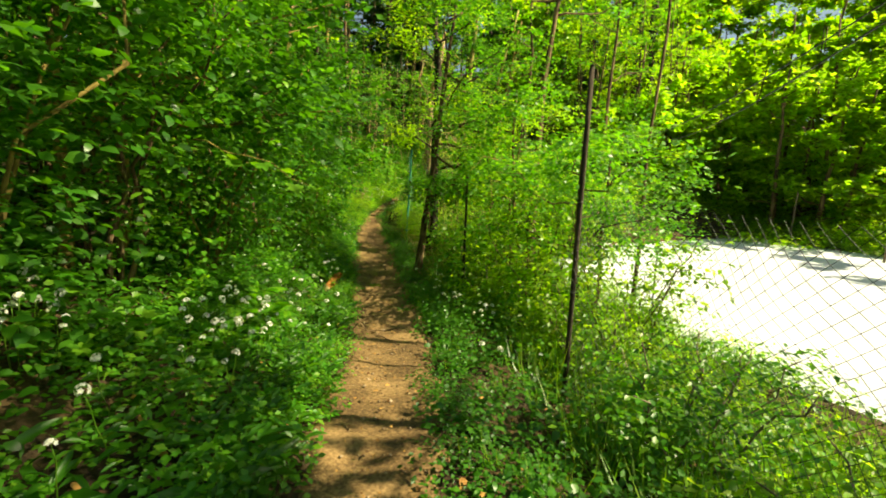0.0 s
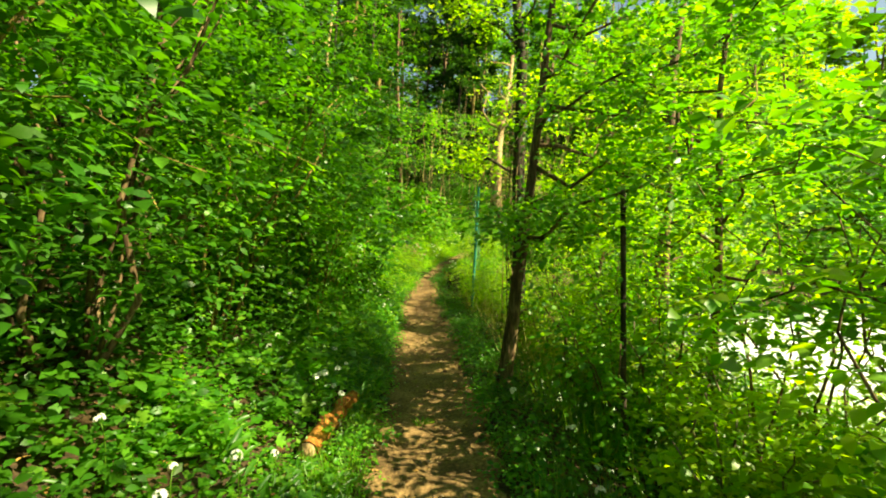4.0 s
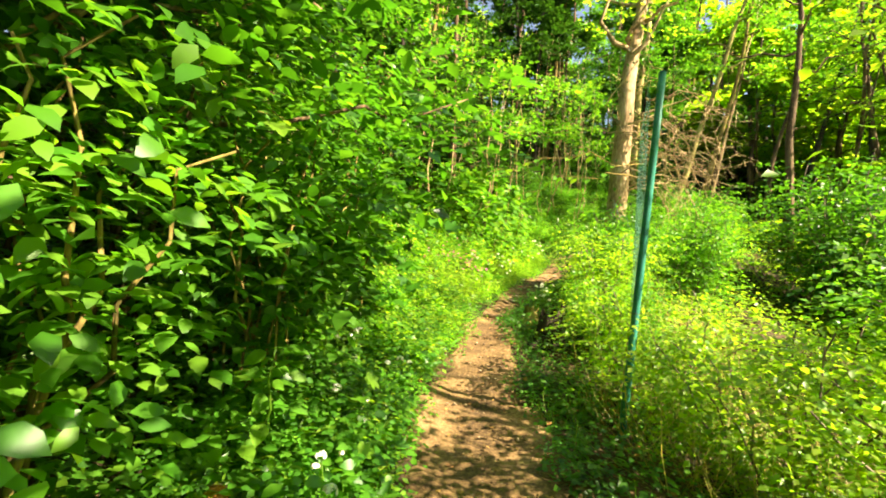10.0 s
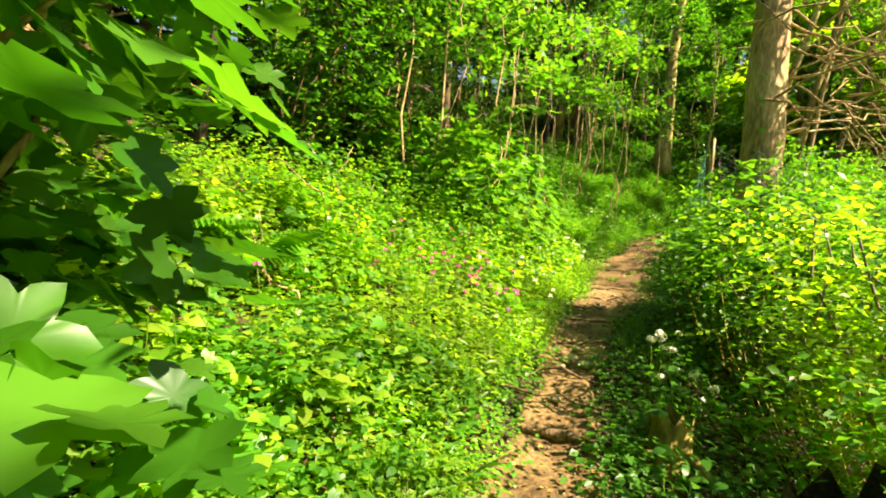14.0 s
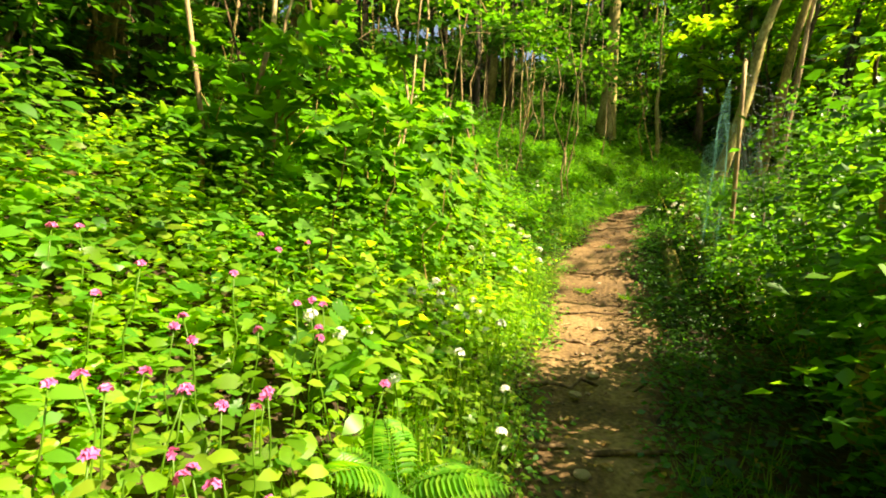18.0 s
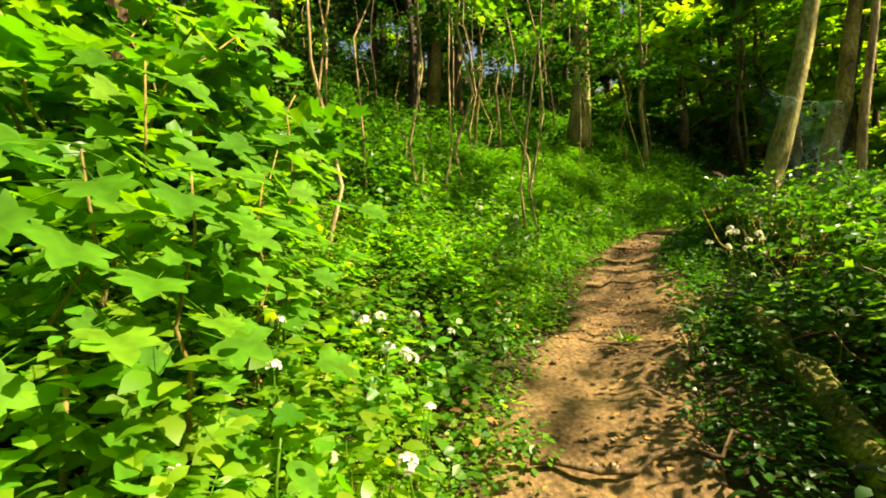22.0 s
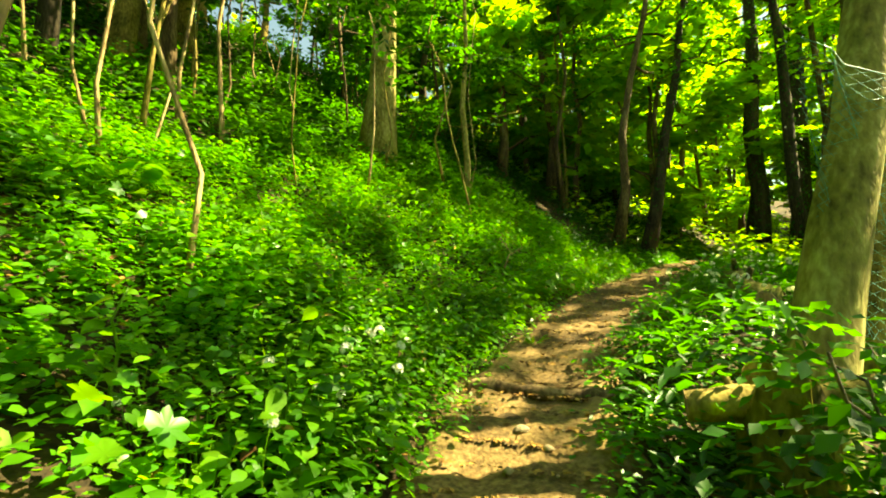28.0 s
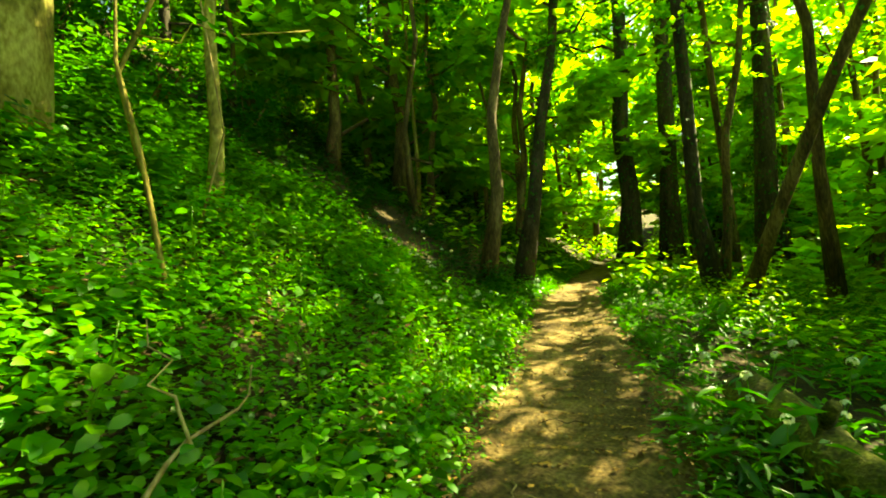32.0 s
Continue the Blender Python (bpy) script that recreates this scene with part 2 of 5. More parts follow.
def tube(points, radii, sides=8, rough=0.0, cap=True):
    """A swept, tapered tube as triangles; rough makes its surface uneven."""
    p, r = np.asarray(points, float), np.asarray(radii, float)
    d = np.gradient(p, axis=0)
    d /= np.linalg.norm(d, axis=1)[:, None] + 1e-9
    ref = np.array([1.0, 0, 0]) if abs(d[0][0]) < 0.8 else np.array([0, 1.0, 0])
    u = np.cross(d, ref)
    u /= np.linalg.norm(u, axis=1)[:, None]
    w = np.cross(d, u)
    a = np.linspace(0, 2 * np.pi, sides, endpoint=False)
    rr = r[:, None] * (1 + rough * rng.normal(0, 1, (len(p), sides)))
    v = p[:, None] + rr[..., None] * (np.cos(a)[None, :, None] * u[:, None] + np.sin(a)[None, :, None] * w[:, None])
    i = np.arange(len(p) - 1)[:, None] * sides
    j, k = np.arange(sides)[None], (np.arange(sides)[None] + 1) % sides
    q = np.stack([i + j, i + k, i + sides + k, i + sides + j], -1).reshape(-1, 4)
    f = np.concatenate([q[:, [0, 1, 2]], q[:, [0, 2, 3]]])
    v = v.reshape(-1, 3)
    if cap:
        n = len(v)
        v = np.concatenate([v, p[[-1]], p[[0]]])
        t = np.arange(sides)
        top, low = (len(p) - 1) * sides, 0
        f = np.concatenate([f, np.stack([top + t, top + (t + 1) % sides, np.full(sides, n)], 1), np.stack([low + (t + 1) % sides, low + t, np.full(sides, n + 1)], 1)])
    return v, f


def bend(a, b, n=6, wob=0.04, sag=0.0):
    """A wavering line from a to b."""
    a, b = np.asarray(a, float), np.asarray(b, float)
    t = np.linspace(0, 1, n)[:, None]
    p = a + (b - a) * t
    size = np.linalg.norm(b - a)
    p[1:-1] += rng.normal(0, wob * size, (n - 2, 3))
    p[:, 2] -= sag * size * (t[:, 0] * (1 - t[:, 0])) * 4
    return p


OVAL = (np.array([(0, 0, 0), (-0.29, 0.33, 0.07), (-0.24, 0.68, 0.05), (0, 1, -0.10), (0.24, 0.68, 0.05), (0.29, 0.33, 0.07)]),
        np.array([(0, 5, 1), (5, 4, 2), (5, 2, 1), (4, 3, 2)]))
RICH = (np.array([(0, 0, 0), (-0.20, 0.14, 0.05), (-0.31, 0.36, 0.07), (-0.25, 0.66, 0.04), (-0.10, 0.88, -0.02), (0, 1, -0.12), (0.10, 0.88, -0.02), (0.25, 0.66, 0.04), (0.31, 0.36, 0.07), (0.20, 0.14, 0.05), (0, 0.35, 0.0), (0, 0.7, -0.02)]),
        np.array([(0, 9, 10), (9, 8, 10), (8, 7, 10), (7, 11, 10), (7, 6, 11), (6, 5, 11), (5, 4, 11), (4, 3, 11), (3, 10, 11), (3, 2, 10), (2, 1, 10), (1, 0, 10)]))
DIAMOND = (np.array([(0, 0, 0), (-0.33, 0.5, 0.06), (0, 1, -0.06), (0.33, 0.5, 0.06)]), np.array([(0, 3, 2), (0, 2, 1)]))
LONG = (np.array([(0, 0, 0), (-0.11, 0.35, 0.05), (-0.10, 0.7, 0.02), (0, 1, -0.18), (0.10, 0.7, 0.02), (0.11, 0.35, 0.05), (0, 0.5, -0.02)]),
        np.array([(0, 5, 6), (5, 4, 6), (4, 3, 6), (3, 2, 6), (2, 1, 6), (1, 0, 6)]))
BLADE = (np.array([(-0.013, 0, 0), (0.013, 0, 0), (0.011, 0.55, 0.05), (-0.011, 0.55, 0.05), (0, 1, -0.12)]), np.array([(0, 1, 2), (0, 2, 3), (3, 2, 4)]))
_half = [(0.13, -0.05), (0.34, -0.07), (0.47, 0.03), (0.63, 0.13), (0.55, 0.28), (0.42, 0.36), (0.51, 0.43), (0.57, 0.52), (0.60, 0.68), (0.37, 0.67), (0.21, 0.62), (0.21, 0.72), (0.16, 0.85)]
_lobes = [(0, 0)] + [(-x, y) for x, y in _half] + [(0, 1.0)] + _half[::-1]
MAPLE = (np.array([(x, y, 0.16 * abs(x) - 0.12 * y * y + (0.03 if i % 3 == 1 else 0)) for i, (x, y) in enumerate(_lobes)] + [(0, 0.36, -0.04)]),
         np.array([(i, (i + 1) % 28, 28) for i in range(28)])[:, ::-1])


def turned(ahead, up):
    """Rotation matrices whose y runs ahead and whose z is nearest to up."""
    y = ahead / (np.linalg.norm(ahead, axis=1)[:, None] + 1e-9)
    x = np.cross(y, up)
    x /= np.linalg.norm(x, axis=1)[:, None] + 1e-9
    return np.stack([x, y, np.cross(x, y)], -1)


def leaves(shape, at, ahead, up, size):
    """Copies of one leaf shape, as one mesh."""
    m = turned(np.asarray(ahead, float), np.asarray(up, float))
    v = np.einsum("nij,kj->nki", m, shape[0]) * np.asarray(size)[:, None, None] + np.asarray(at)[:, None]
    f = shape[1][None] + (np.arange(len(at)) * len(shape[0]))[:, None, None]
    return v.reshape(-1, 3), f.reshape(-1, 3)


def sprays(starts, dirs, lens, per, size, shape=OVAL, flat=0.35, droop=0.25, vary=0.3):
    """Leafy twigs: leaves to both sides of each twig, lying nearly level."""
    n = len(starts)
    u = (np.arange(per) + 0.6) / per
    d = dirs / (np.linalg.norm(dirs, axis=1)[:, None] + 1e-9)
    at = starts[:, None] + d[:, None] * (u[None, :, None] * lens[:, None, None])
    at[..., 2] -= droop * (u[None] ** 2) * lens[:, None]
    side = np.where(np.arange(per) % 2, 1.0, -1.0)
    across = np.cross(d, [0, 0, 1.0])
    across /= np.linalg.norm(across, axis=1)[:, None] + 1e-9
    ahead = d[:, None] * 0.7 + across[:, None] * side[None, :, None] * 0.8
    ahead = ahead + rng.normal(0, 0.25, (n, per, 3))
    ahead[..., 2] -= 0.30
    ahead[:, -1] = d + rng.normal(0, 0.15, (n, 3))
    up = np.array([0.18, -0.10, 1.0]) + rng.normal(0, flat, (n, per, 3))
    sz = size * rng.uniform(1 - vary, 1 + vary, n * per)
    return leaves(shape, at.reshape(-1, 3), ahead.reshape(-1, 3), up.reshape(-1, 3), sz)


# ---- the plan: the line of the path, x, y, z and width ----
LINE = np.array([
    (-4.2, -24.0, 1.9, 1.0), (-2.0, -13.5, 1.05, 1.0), (-0.80, -8.4, 0.60, 0.95), (-0.60, -6.05, 0.45, 0.92), (-0.33, -4.5, 0.29, 0.98), (-0.04, -3.05, 0.13, 1.15),
    (0.10, -1.5, 0.03, 1.15), (0.26, 0.55, -0.08, 1.15), (0.40, 2.2, -0.13, 1.15), (0.55, 4.07, -0.15, 1.22), (0.77, 6.5, -0.13, 1.28),
    (0.85, 8.0, -0.12, 1.28), (0.88, 9.5, -0.05, 1.15), (1.05, 10.5, 0.10, 0.95), (1.20, 11.5, 0.35, 0.72), (1.36, 12.25, 0.48, 0.56),
    (1.74, 13.34, 0.63, 0.55), (2.20, 14.45, 0.82, 0.62), (2.95, 15.85, 1.00, 0.92), (3.50, 16.8, 1.12, 1.05), (3.95, 17.7, 1.30, 1.06),
    (4.70, 19.15, 1.70, 1.06), (5.40, 20.05, 2.00, 1.05), (5.95, 20.75, 2.24, 1.00), (6.55, 21.6, 2.48, 0.95), (7.15, 22.33, 2.65, 0.95),
    (7.93, 23.02, 2.84, 0.92), (8.88, 23.65, 3.02, 0.98), (9.92, 24.17, 3.18, 1.12), (12.15, 25.08, 3.42, 1.28), (13.75, 25.68, 3.52, 1.34),
    (15.6, 26.45, 3.63, 1.42), (17.8, 27.35, 3.76, 1.4), (20.5, 28.2, 3.90, 1.3), (27.0, 29.6, 4.25, 1.2), (38.0, 31.5, 4.7, 1.2), (60.0, 36.0, 5.4, 1.2)])


def smoothed(line, step=0.18):
    """The line resampled as a smooth curve."""
    p = np.concatenate([[2 * line[0] - line[1]], line, [2 * line[-1] - line[-2]]])
    out = []
    for i in range(1, len(p) - 2):
        k = max(2, int(np.hypot(*(p[i + 1] - p[i])[:2]) / step))
        t = np.linspace(0, 1, k, endpoint=False)[:, None]
        m0, m1 = (p[i + 1] - p[i - 1]) / 2, (p[i + 2] - p[i]) / 2
        out.append((2 * t**3 - 3 * t**2 + 1) * p[i] + (t**3 - 2 * t**2 + t) * m0 + (-2 * t**3 + 3 * t**2) * p[i + 1] + (t**3 - t**2) * m1)
    return np.concatenate(out + [p[[-2]]])


TRACK = smoothed(LINE)
TRACK_S = np.r_[0, np.cumsum(np.hypot(*np.diff(TRACK[:, :2], axis=0).T))]
TRACK_D = np.gradient(TRACK[:, :2], axis=0)
TRACK_D /= np.linalg.norm(TRACK_D, axis=1)[:, None]
LOT_Z = -1.15


def along(x, y):
    """How far along the path a place lies, how far to its left, and the path's height and half width there."""
    x, y = np.atleast_1d(np.asarray(x, float)), np.atleast_1d(np.asarray(y, float))
    s, l, z, w = (np.empty(len(x)) for _ in range(4))
    for a in range(0, len(x), 20000):
        b = slice(a, a + 20000)
        d2 = (x[b, None] - TRACK[None, :, 0]) ** 2 + (y[b, None] - TRACK[None, :, 1]) ** 2
        i = d2.argmin(1)
        off = np.stack([x[b] - TRACK[i, 0], y[b] - TRACK[i, 1]], 1)
        e = (off * TRACK_D[i]).sum(1)
        lat = TRACK_D[i, 0] * off[:, 1] - TRACK_D[i, 1] * off[:, 0]
        full = np.sqrt(d2[np.arange(len(i)), i])
        s[b], z[b], w[b] = TRACK_S[i] + np.clip(e, -0.2, 0.2), TRACK[i, 2], TRACK[i, 3] / 2
        l[b] = np.where(lat >= 0, full, -full)
    return s, l, z, w


S0 = TRACK_S[np.hypot(TRACK[:, 0] + 0.8, TRACK[:, 1] + 8.4).argmin()]


def height(x, y):
    """The height of the ground."""
    x, y = np.atleast_1d(np.asarray(x, float)), np.atleast_1d(np.asarray(y, float))
    s, l, z, hw = along(x, y)
    q = s - S0
    left = np.clip(l - hw, 0, None)
    steep = np.interp(q, [-10, 6, 16, 22, 30, 36, 48], [0.42, 0.40, 0.36, 0.42, 0.56, 0.65, 0.68])
    up = 0.16 * np.clip(left, 0, 0.5) + steep * np.clip(left - 0.5, 0, 14) + 0.15 * np.clip(left - 14.5, 0, 40)
    right = np.clip(-l - hw, 0, None)
    fall = np.interp(q, [-10, 14, 20, 30, 45], [0.30, 0.26, 0.16, 0.10, 0.06])
    down = -0.05 * np.clip(right, 0, 0.4) - fall * np.clip(right - 0.4, 0, 6) - np.interp(q, [22, 38], [0.30, 0.56]) * np.clip(right - 4.0, 0, 14)
    h = z + up + down
    h = h + np.where(np.abs(l) > hw, 0.05 * np.sin(x * 2.1 + 1.3 * np.sin(y * 1.7)) * np.cos(y * 1.9 + x) * np.clip((np.abs(l) - hw) * 2, 0, 1), 0)
    lot = LOT_Z + 0.9 * np.clip((y - 20) / 30, 0, 3) + 0.25 * np.clip(x - 27, 0, 60)
    h = np.maximum(h, lot)
    far = np.clip((np.hypot(x - 6, y - 8) - 60) / 100, 0, 1)
    return h * (1 - far) + 3.0 * far


def spot(s, l):
    """World x, y, z at a distance past the start of the walk and to the left of the path."""
    s, l = np.atleast_1d(np.asarray(s, float)) + S0, np.atleast_1d(np.asarray(l, float))
    i = np.clip(np.searchsorted(TRACK_S, s), 0, len(TRACK) - 1)
    x, y = TRACK[i, 0] - TRACK_D[i, 1] * l, TRACK[i, 1] + TRACK_D[i, 0] * l
    return x, y, height(x, y)


def ground_at(x, y):
    return float(height(x, y)[0])


# ---- ground, path and the pale yard ----
def axis_steps(lo, hi, fine):
    mid = np.arange(lo, hi + fine, fine)
    out = np.array([2, 5, 10, 20, 40, 80, 160, 400, 1000, 3000.0])
    return np.concatenate([lo - out[::-1], mid, hi + out])


gx, gy = np.meshgrid(axis_steps(-14, 40, 0.3), axis_steps(-20, 46, 0.3))
gs, gl, gz_, gw = along(gx.ravel(), gy.ravel())
gz = height(gx.ravel(), gy.ravel()) - np.where(np.abs(gl) < gw + 0.05, 0.05, 0)
nx = gx.shape[1]
ii = (np.arange(gx.shape[0] - 1)[:, None] * nx + np.arange(nx - 1)[None]).ravel()
ground = put("ground", (np.stack([gx.ravel(), gy.ravel(), gz], 1), np.stack([ii, ii + 1, ii + nx + 1, ii + nx], 1)), SOIL, smooth=True,
             label="dark woodland soil sloping up beside the path", category="ground", kind="structure")

sel = np.arange(0, len(TRACK))
cross = np.linspace(-1, 1, 15)
edge_l = 1 + 0.16 * np.sin(TRACK_S * 2.3) + 0.10 * np.sin(TRACK_S * 5.9 + 1) + 0.08 * np.sin(TRACK_S * 11.3)
edge_r = 1 + 0.14 * np.sin(TRACK_S * 1.9 + 2) + 0.12 * np.sin(TRACK_S * 5.1) + 0.08 * np.sin(TRACK_S * 12.7 + 1)
wide = TRACK[:, 3, None] / 2 * np.where(cross[None] > 0, edge_l[:, None], edge_r[:, None]) * cross[None] * 1.12
px = TRACK[:, 0, None] - TRACK_D[:, 1, None] * wide
py = TRACK[:, 1, None] + TRACK_D[:, 0, None] * wide
dip = np.interp(np.abs(cross), [0, 0.6, 0.82, 1.0], [-0.02, 0.0, 0.012, -0.09])[None]
rough = 0.016 * np.sin(px * 3.1 + py * 6.3 + 1.5 * np.sin(px * 4)) + 0.014 * np.sin(px * 9 + np.sin(py * 7) * 2) + 0.010 * np.sin(py * 13 + px * 5) + 0.008 * np.sin(px * 23 - py * 17)
pz = TRACK[:, 2, None] + dip + rough
m = len(cross)
jj = (np.arange(len(TRACK) - 1)[:, None] * m + np.arange(m - 1)[None]).ravel()
path = put("path", (np.stack([px, py, pz], -1).reshape(-1, 3), np.stack([jj, jj + m, jj + m + 1, jj + 1], 1)), DIRT, smooth=True,
           label="trodden bare earth footpath, dusty brown", category="path", kind="structure")

lx, ly = np.meshgrid(np.linspace(0, 1, 30), np.linspace(-22, 19, 50))
near_x = 6.6 + np.clip(ly - 5, 0, 20) * 0.45 + 0.3 * np.sin(ly * 1.1)
lx = near_x + (27 - near_x) * lx
lz = np.full(lx.shape, LOT_Z + 0.06) + 0.01 * np.sin(lx * 2) * np.cos(ly * 1.7)
lz[:, 0] -= 0.12
k = lx.shape[1]
ii = (np.arange(lx.shape[0] - 1)[:, None] * k + np.arange(k - 1)[None]).ravel()
yard = put("yard", (np.stack([lx, ly, lz], -1).reshape(-1, 3), np.stack([ii, ii + 1, ii + k + 1, ii + k], 1)), LOT, smooth=True,
           label="pale sunlit concrete yard beyond the fence", category="yard", kind="structure")


# ---- trees ----
def tree(name, base, top, radius, label, limbs=7, crown=900, leaf=0.10, reach=1.8, bark=BARK, foliage=LEAF, low=0.45, mid=None, shape=DIAMOND,
         per=7, group="", ivy=0, wob=0.008, sides=9, limb_list=(), twig=0.8, lift=0.35, thick=1.0):
    """A tree: a tapered trunk, limbs, and a crown of leafy twigs. top and mid are places in the world."""
    base, top = np.array(base, float), np.array(top, float)
    root = thing(name, base, label, "tree", group)
    foot = np.array([0, 0, -0.25])
    way = [foot] + ([np.array(mid) - base] if mid is not None else []) + [top - base]
    pts = [way[0]]
    for a, b in zip(way[:-1], way[1:]):
        pts += list(bend(a, b, 7, wob)[1:])
    pts = np.array(pts)
    t = np.linspace(0, 1, len(pts))
    rad = radius * (1 - 0.72 * t) * (1 + 0.45 * np.exp(-t * 22))
    trunk = put("trunk", tube(pts, rad, sides, 0.04), bark, root, True)
    size = np.linalg.norm(top - base)
    starts, dirs, lens = [], [], []
    picks = list(limb_list)
    for i in range(limbs):
        f = low + (0.98 - low) * (i + 0.5) / limbs
        a = i * 2.4 + rng.uniform(-0.5, 0.5)
        r = reach * (1.1 - 0.5 * f) * rng.uniform(0.7, 1.2)
        picks.append((f, (math.cos(a) * r, math.sin(a) * r, r * rng.uniform(0.1, 2 * lift))))
    for f, v in picks:
        p = np.array([np.interp(f, t, pts[:, c]) for c in range(3)])
        r0 = float(np.interp(f, t, rad))
        line = bend(p, p + np.array(v), 6, 0.06, 0.03)
        put("limb", tube(line, np.linspace(min(r0 * 0.6, (0.012 + 0.014 * np.linalg.norm(v)) * thick), 0.006, 6), 5 if sides > 6 else 3), bark, trunk, True)
        k = max(1, int(crown / per / max(1, len(picks))))
        u = rng.uniform(0.25, 1.0, k)
        st = np.stack([np.interp(u, np.linspace(0, 1, 6), line[:, c]) for c in range(3)], 1)
        st += rng.normal(0, 0.10 * np.linalg.norm(v), (k, 3)) * [1, 1, 0.7]
        dd = rng.normal(0, 1, (k, 3)) * [1, 1, 0.35] + np.array(v) / np.linalg.norm(v) * 0.8
        starts.append(st), dirs.append(dd), lens.append(rng.uniform(0.5, 1.2, k) * twig)
    if crown and starts:
        put("crown", sprays(np.concatenate(starts), np.concatenate(dirs), np.concatenate(lens), per, leaf, shape), foliage, root)
    if ivy:
        tt = rng.uniform(0.03, 0.85, ivy)
        c = np.stack([np.interp(tt, t, pts[:, i]) for i in range(3)], 1)
        a = rng.uniform(0, 6.283, ivy)
        n = np.stack([np.cos(a), np.sin(a), rng.normal(0, 0.2, ivy)], 1)
        at = c + n * (np.interp(tt, t, rad) + rng.uniform(0.0, 0.16, ivy))[:, None]
        down = np.stack([rng.normal(0, 0.4, ivy), rng.normal(0, 0.4, ivy), -np.ones(ivy)], 1) + n * 0.3
        put("ivy", leaves(DIAMOND, at, down, n + rng.normal(0, 0.2, (ivy, 3)), rng.uniform(0.06, 0.11, ivy)), LEAF_IVY_SHADE, trunk, label="dark glossy ivy leaves")
    return root


def shrub(name, base, tall, wide, label, stems=7, crown=1400, leaf=0.085, foliage=LEAF, bark=BARK, per=7, shape=OVAL, group="", lean=(0, 0), low=0.25, twig=0.55, stem_r=0.022):
    """A many-stemmed bush: arching stems from one stool, leafy from near the ground to the tips."""
    root = thing(name, base, label, "shrub", group)
    starts, dirs, lens = [], [], []
    for i in range(stems):
        a = i * 2.4 + rng.uniform(-0.4, 0.4)
        r = wide * rng.uniform(0.35, 1.0)
        tip = np.array([math.cos(a) * r + lean[0], math.sin(a) * r + lean[1], tall * rng.uniform(0.65, 1.05)])
        foot = np.array([math.cos(a) * 0.12, math.sin(a) * 0.12, -0.15])
        line = bend(foot, tip, 7, 0.03, -0.12)
        put("stem", tube(line, np.linspace(stem_r * rng.uniform(0.8, 1.5), 0.005, 7), 5), bark, root, True)
        k = max(1, int(crown / per / stems))
        u = rng.uniform(low, 1.0, k)
        st = np.stack([np.interp(u, np.linspace(0, 1, 7), line[:, c]) for c in range(3)], 1)
        st += rng.normal(0, 0.10 * tall, (k, 3)) * [1, 1, 0.6]
        starts.append(st)
        dirs.append(rng.normal(0, 1, (k, 3)) * [1, 1, 0.3] + [math.cos(a) * 0.6, math.sin(a) * 0.6, 0])
        lens.append(rng.uniform(0.5, 1.2, k) * twig)
    put("foliage", sprays(np.concatenate(starts), np.concatenate(dirs), np.concatenate(lens), per, leaf, shape), foliage, root)
    return root


def on(x, y, up=0.0):
    return (x, y, ground_at(x, y) + up)


# the slender leaning tree beside the path, and its dark side stems
tree("slender_tree", on(1.38, 2.5), (2.22, 2.5, 6.4), 0.10, "slender brown tree leaning over a fence, leafy branches", limbs=0, crown=8500, leaf=0.085, reach=2.3,
     mid=(1.64, 2.40, 1.95), shape=OVAL, foliage=LEAF_LIGHT, bark=BARK, wob=0.003, limb_list=[(0.47, (0.2, -1.9, 0.1)), (0.5, (-0.7, -1.1, 0.2)), (0.53, (0.9, -1.7, 0.0)), (0.59, (1.9, -1.0, -0.1)), (0.62, (1.9, 0.4, 0.3)), (0.64, (0.3, -2.4, 0.2)), (0.68, (1.5, -2.4, 0.3)), (0.72, (0.4, -3.2, 0.7)), (0.74, (1.2, 1.6, 0.5)), (0.8, (2.2, -0.6, 0.6)), (0.84, (-0.7, -3.0, 1.0)), (0.9, (1.0, -1.8, 0.9)), (0.95, (0.8, 1.4, 0.8)), (0.97, (-0.9, 0.8, 0.6))])
ivy_tree = tree("ivy_clad_tree", on(2.38, 5.42), (2.38, 5.46, 11.0), 0.155, "upright dark trunk wrapped in old ivy stems", limbs=12, crown=6500, leaf=0.11, reach=2.4, low=0.24, bark=BARK_DARK, foliage=LEAF_SUN_YELLOW, ivy=700)
for k in range(11):
    a = k * 0.571 + rng.uniform(-0.2, 0.2)
    r0, r1 = 0.20 + 0.02 * (k % 3), 0.15 + 0.02 * (k % 2)
    z = np.linspace(-0.1, rng.uniform(3.2, 5.2), 14)
    wind = a + 0.25 * np.sin(z * 1.7 + k) + 0.08 * rng.normal(0, 1, 14)
    rr = np.linspace(r0, r1, 14)
    put("ivy_stem", tube(np.stack([np.cos(wind) * rr, np.sin(wind) * rr, z], 1), np.linspace(rng.uniform(0.008, 0.013), 0.004, 14), 5), [BARK_DARK, BARK, BARK_PALE][k % 3], ivy_tree, True, label="old wavering ivy stem on the trunk")
for x, y, tx, ty, tall in [(2.85, 5.7, 3.0, 5.6, 4.2), (3.05, 5.3, 3.35, 5.2, 4.6), (3.3, 5.9, 3.3, 5.7, 4.0), (2.9, 6.3, 2.75, 6.5, 4.4)]:
    b = on(x, y)
    tree("thin_sapling", b, (tx, ty, b[2] + tall), 0.016, "thin bare stem standing beside an ivied trunk", limbs=4, crown=220, leaf=0.08, reach=0.7, low=0.4, bark=BARK, foliage=LEAF_SUN_YELLOW, group="thin stems by the fence", sides=6, wob=0.02)
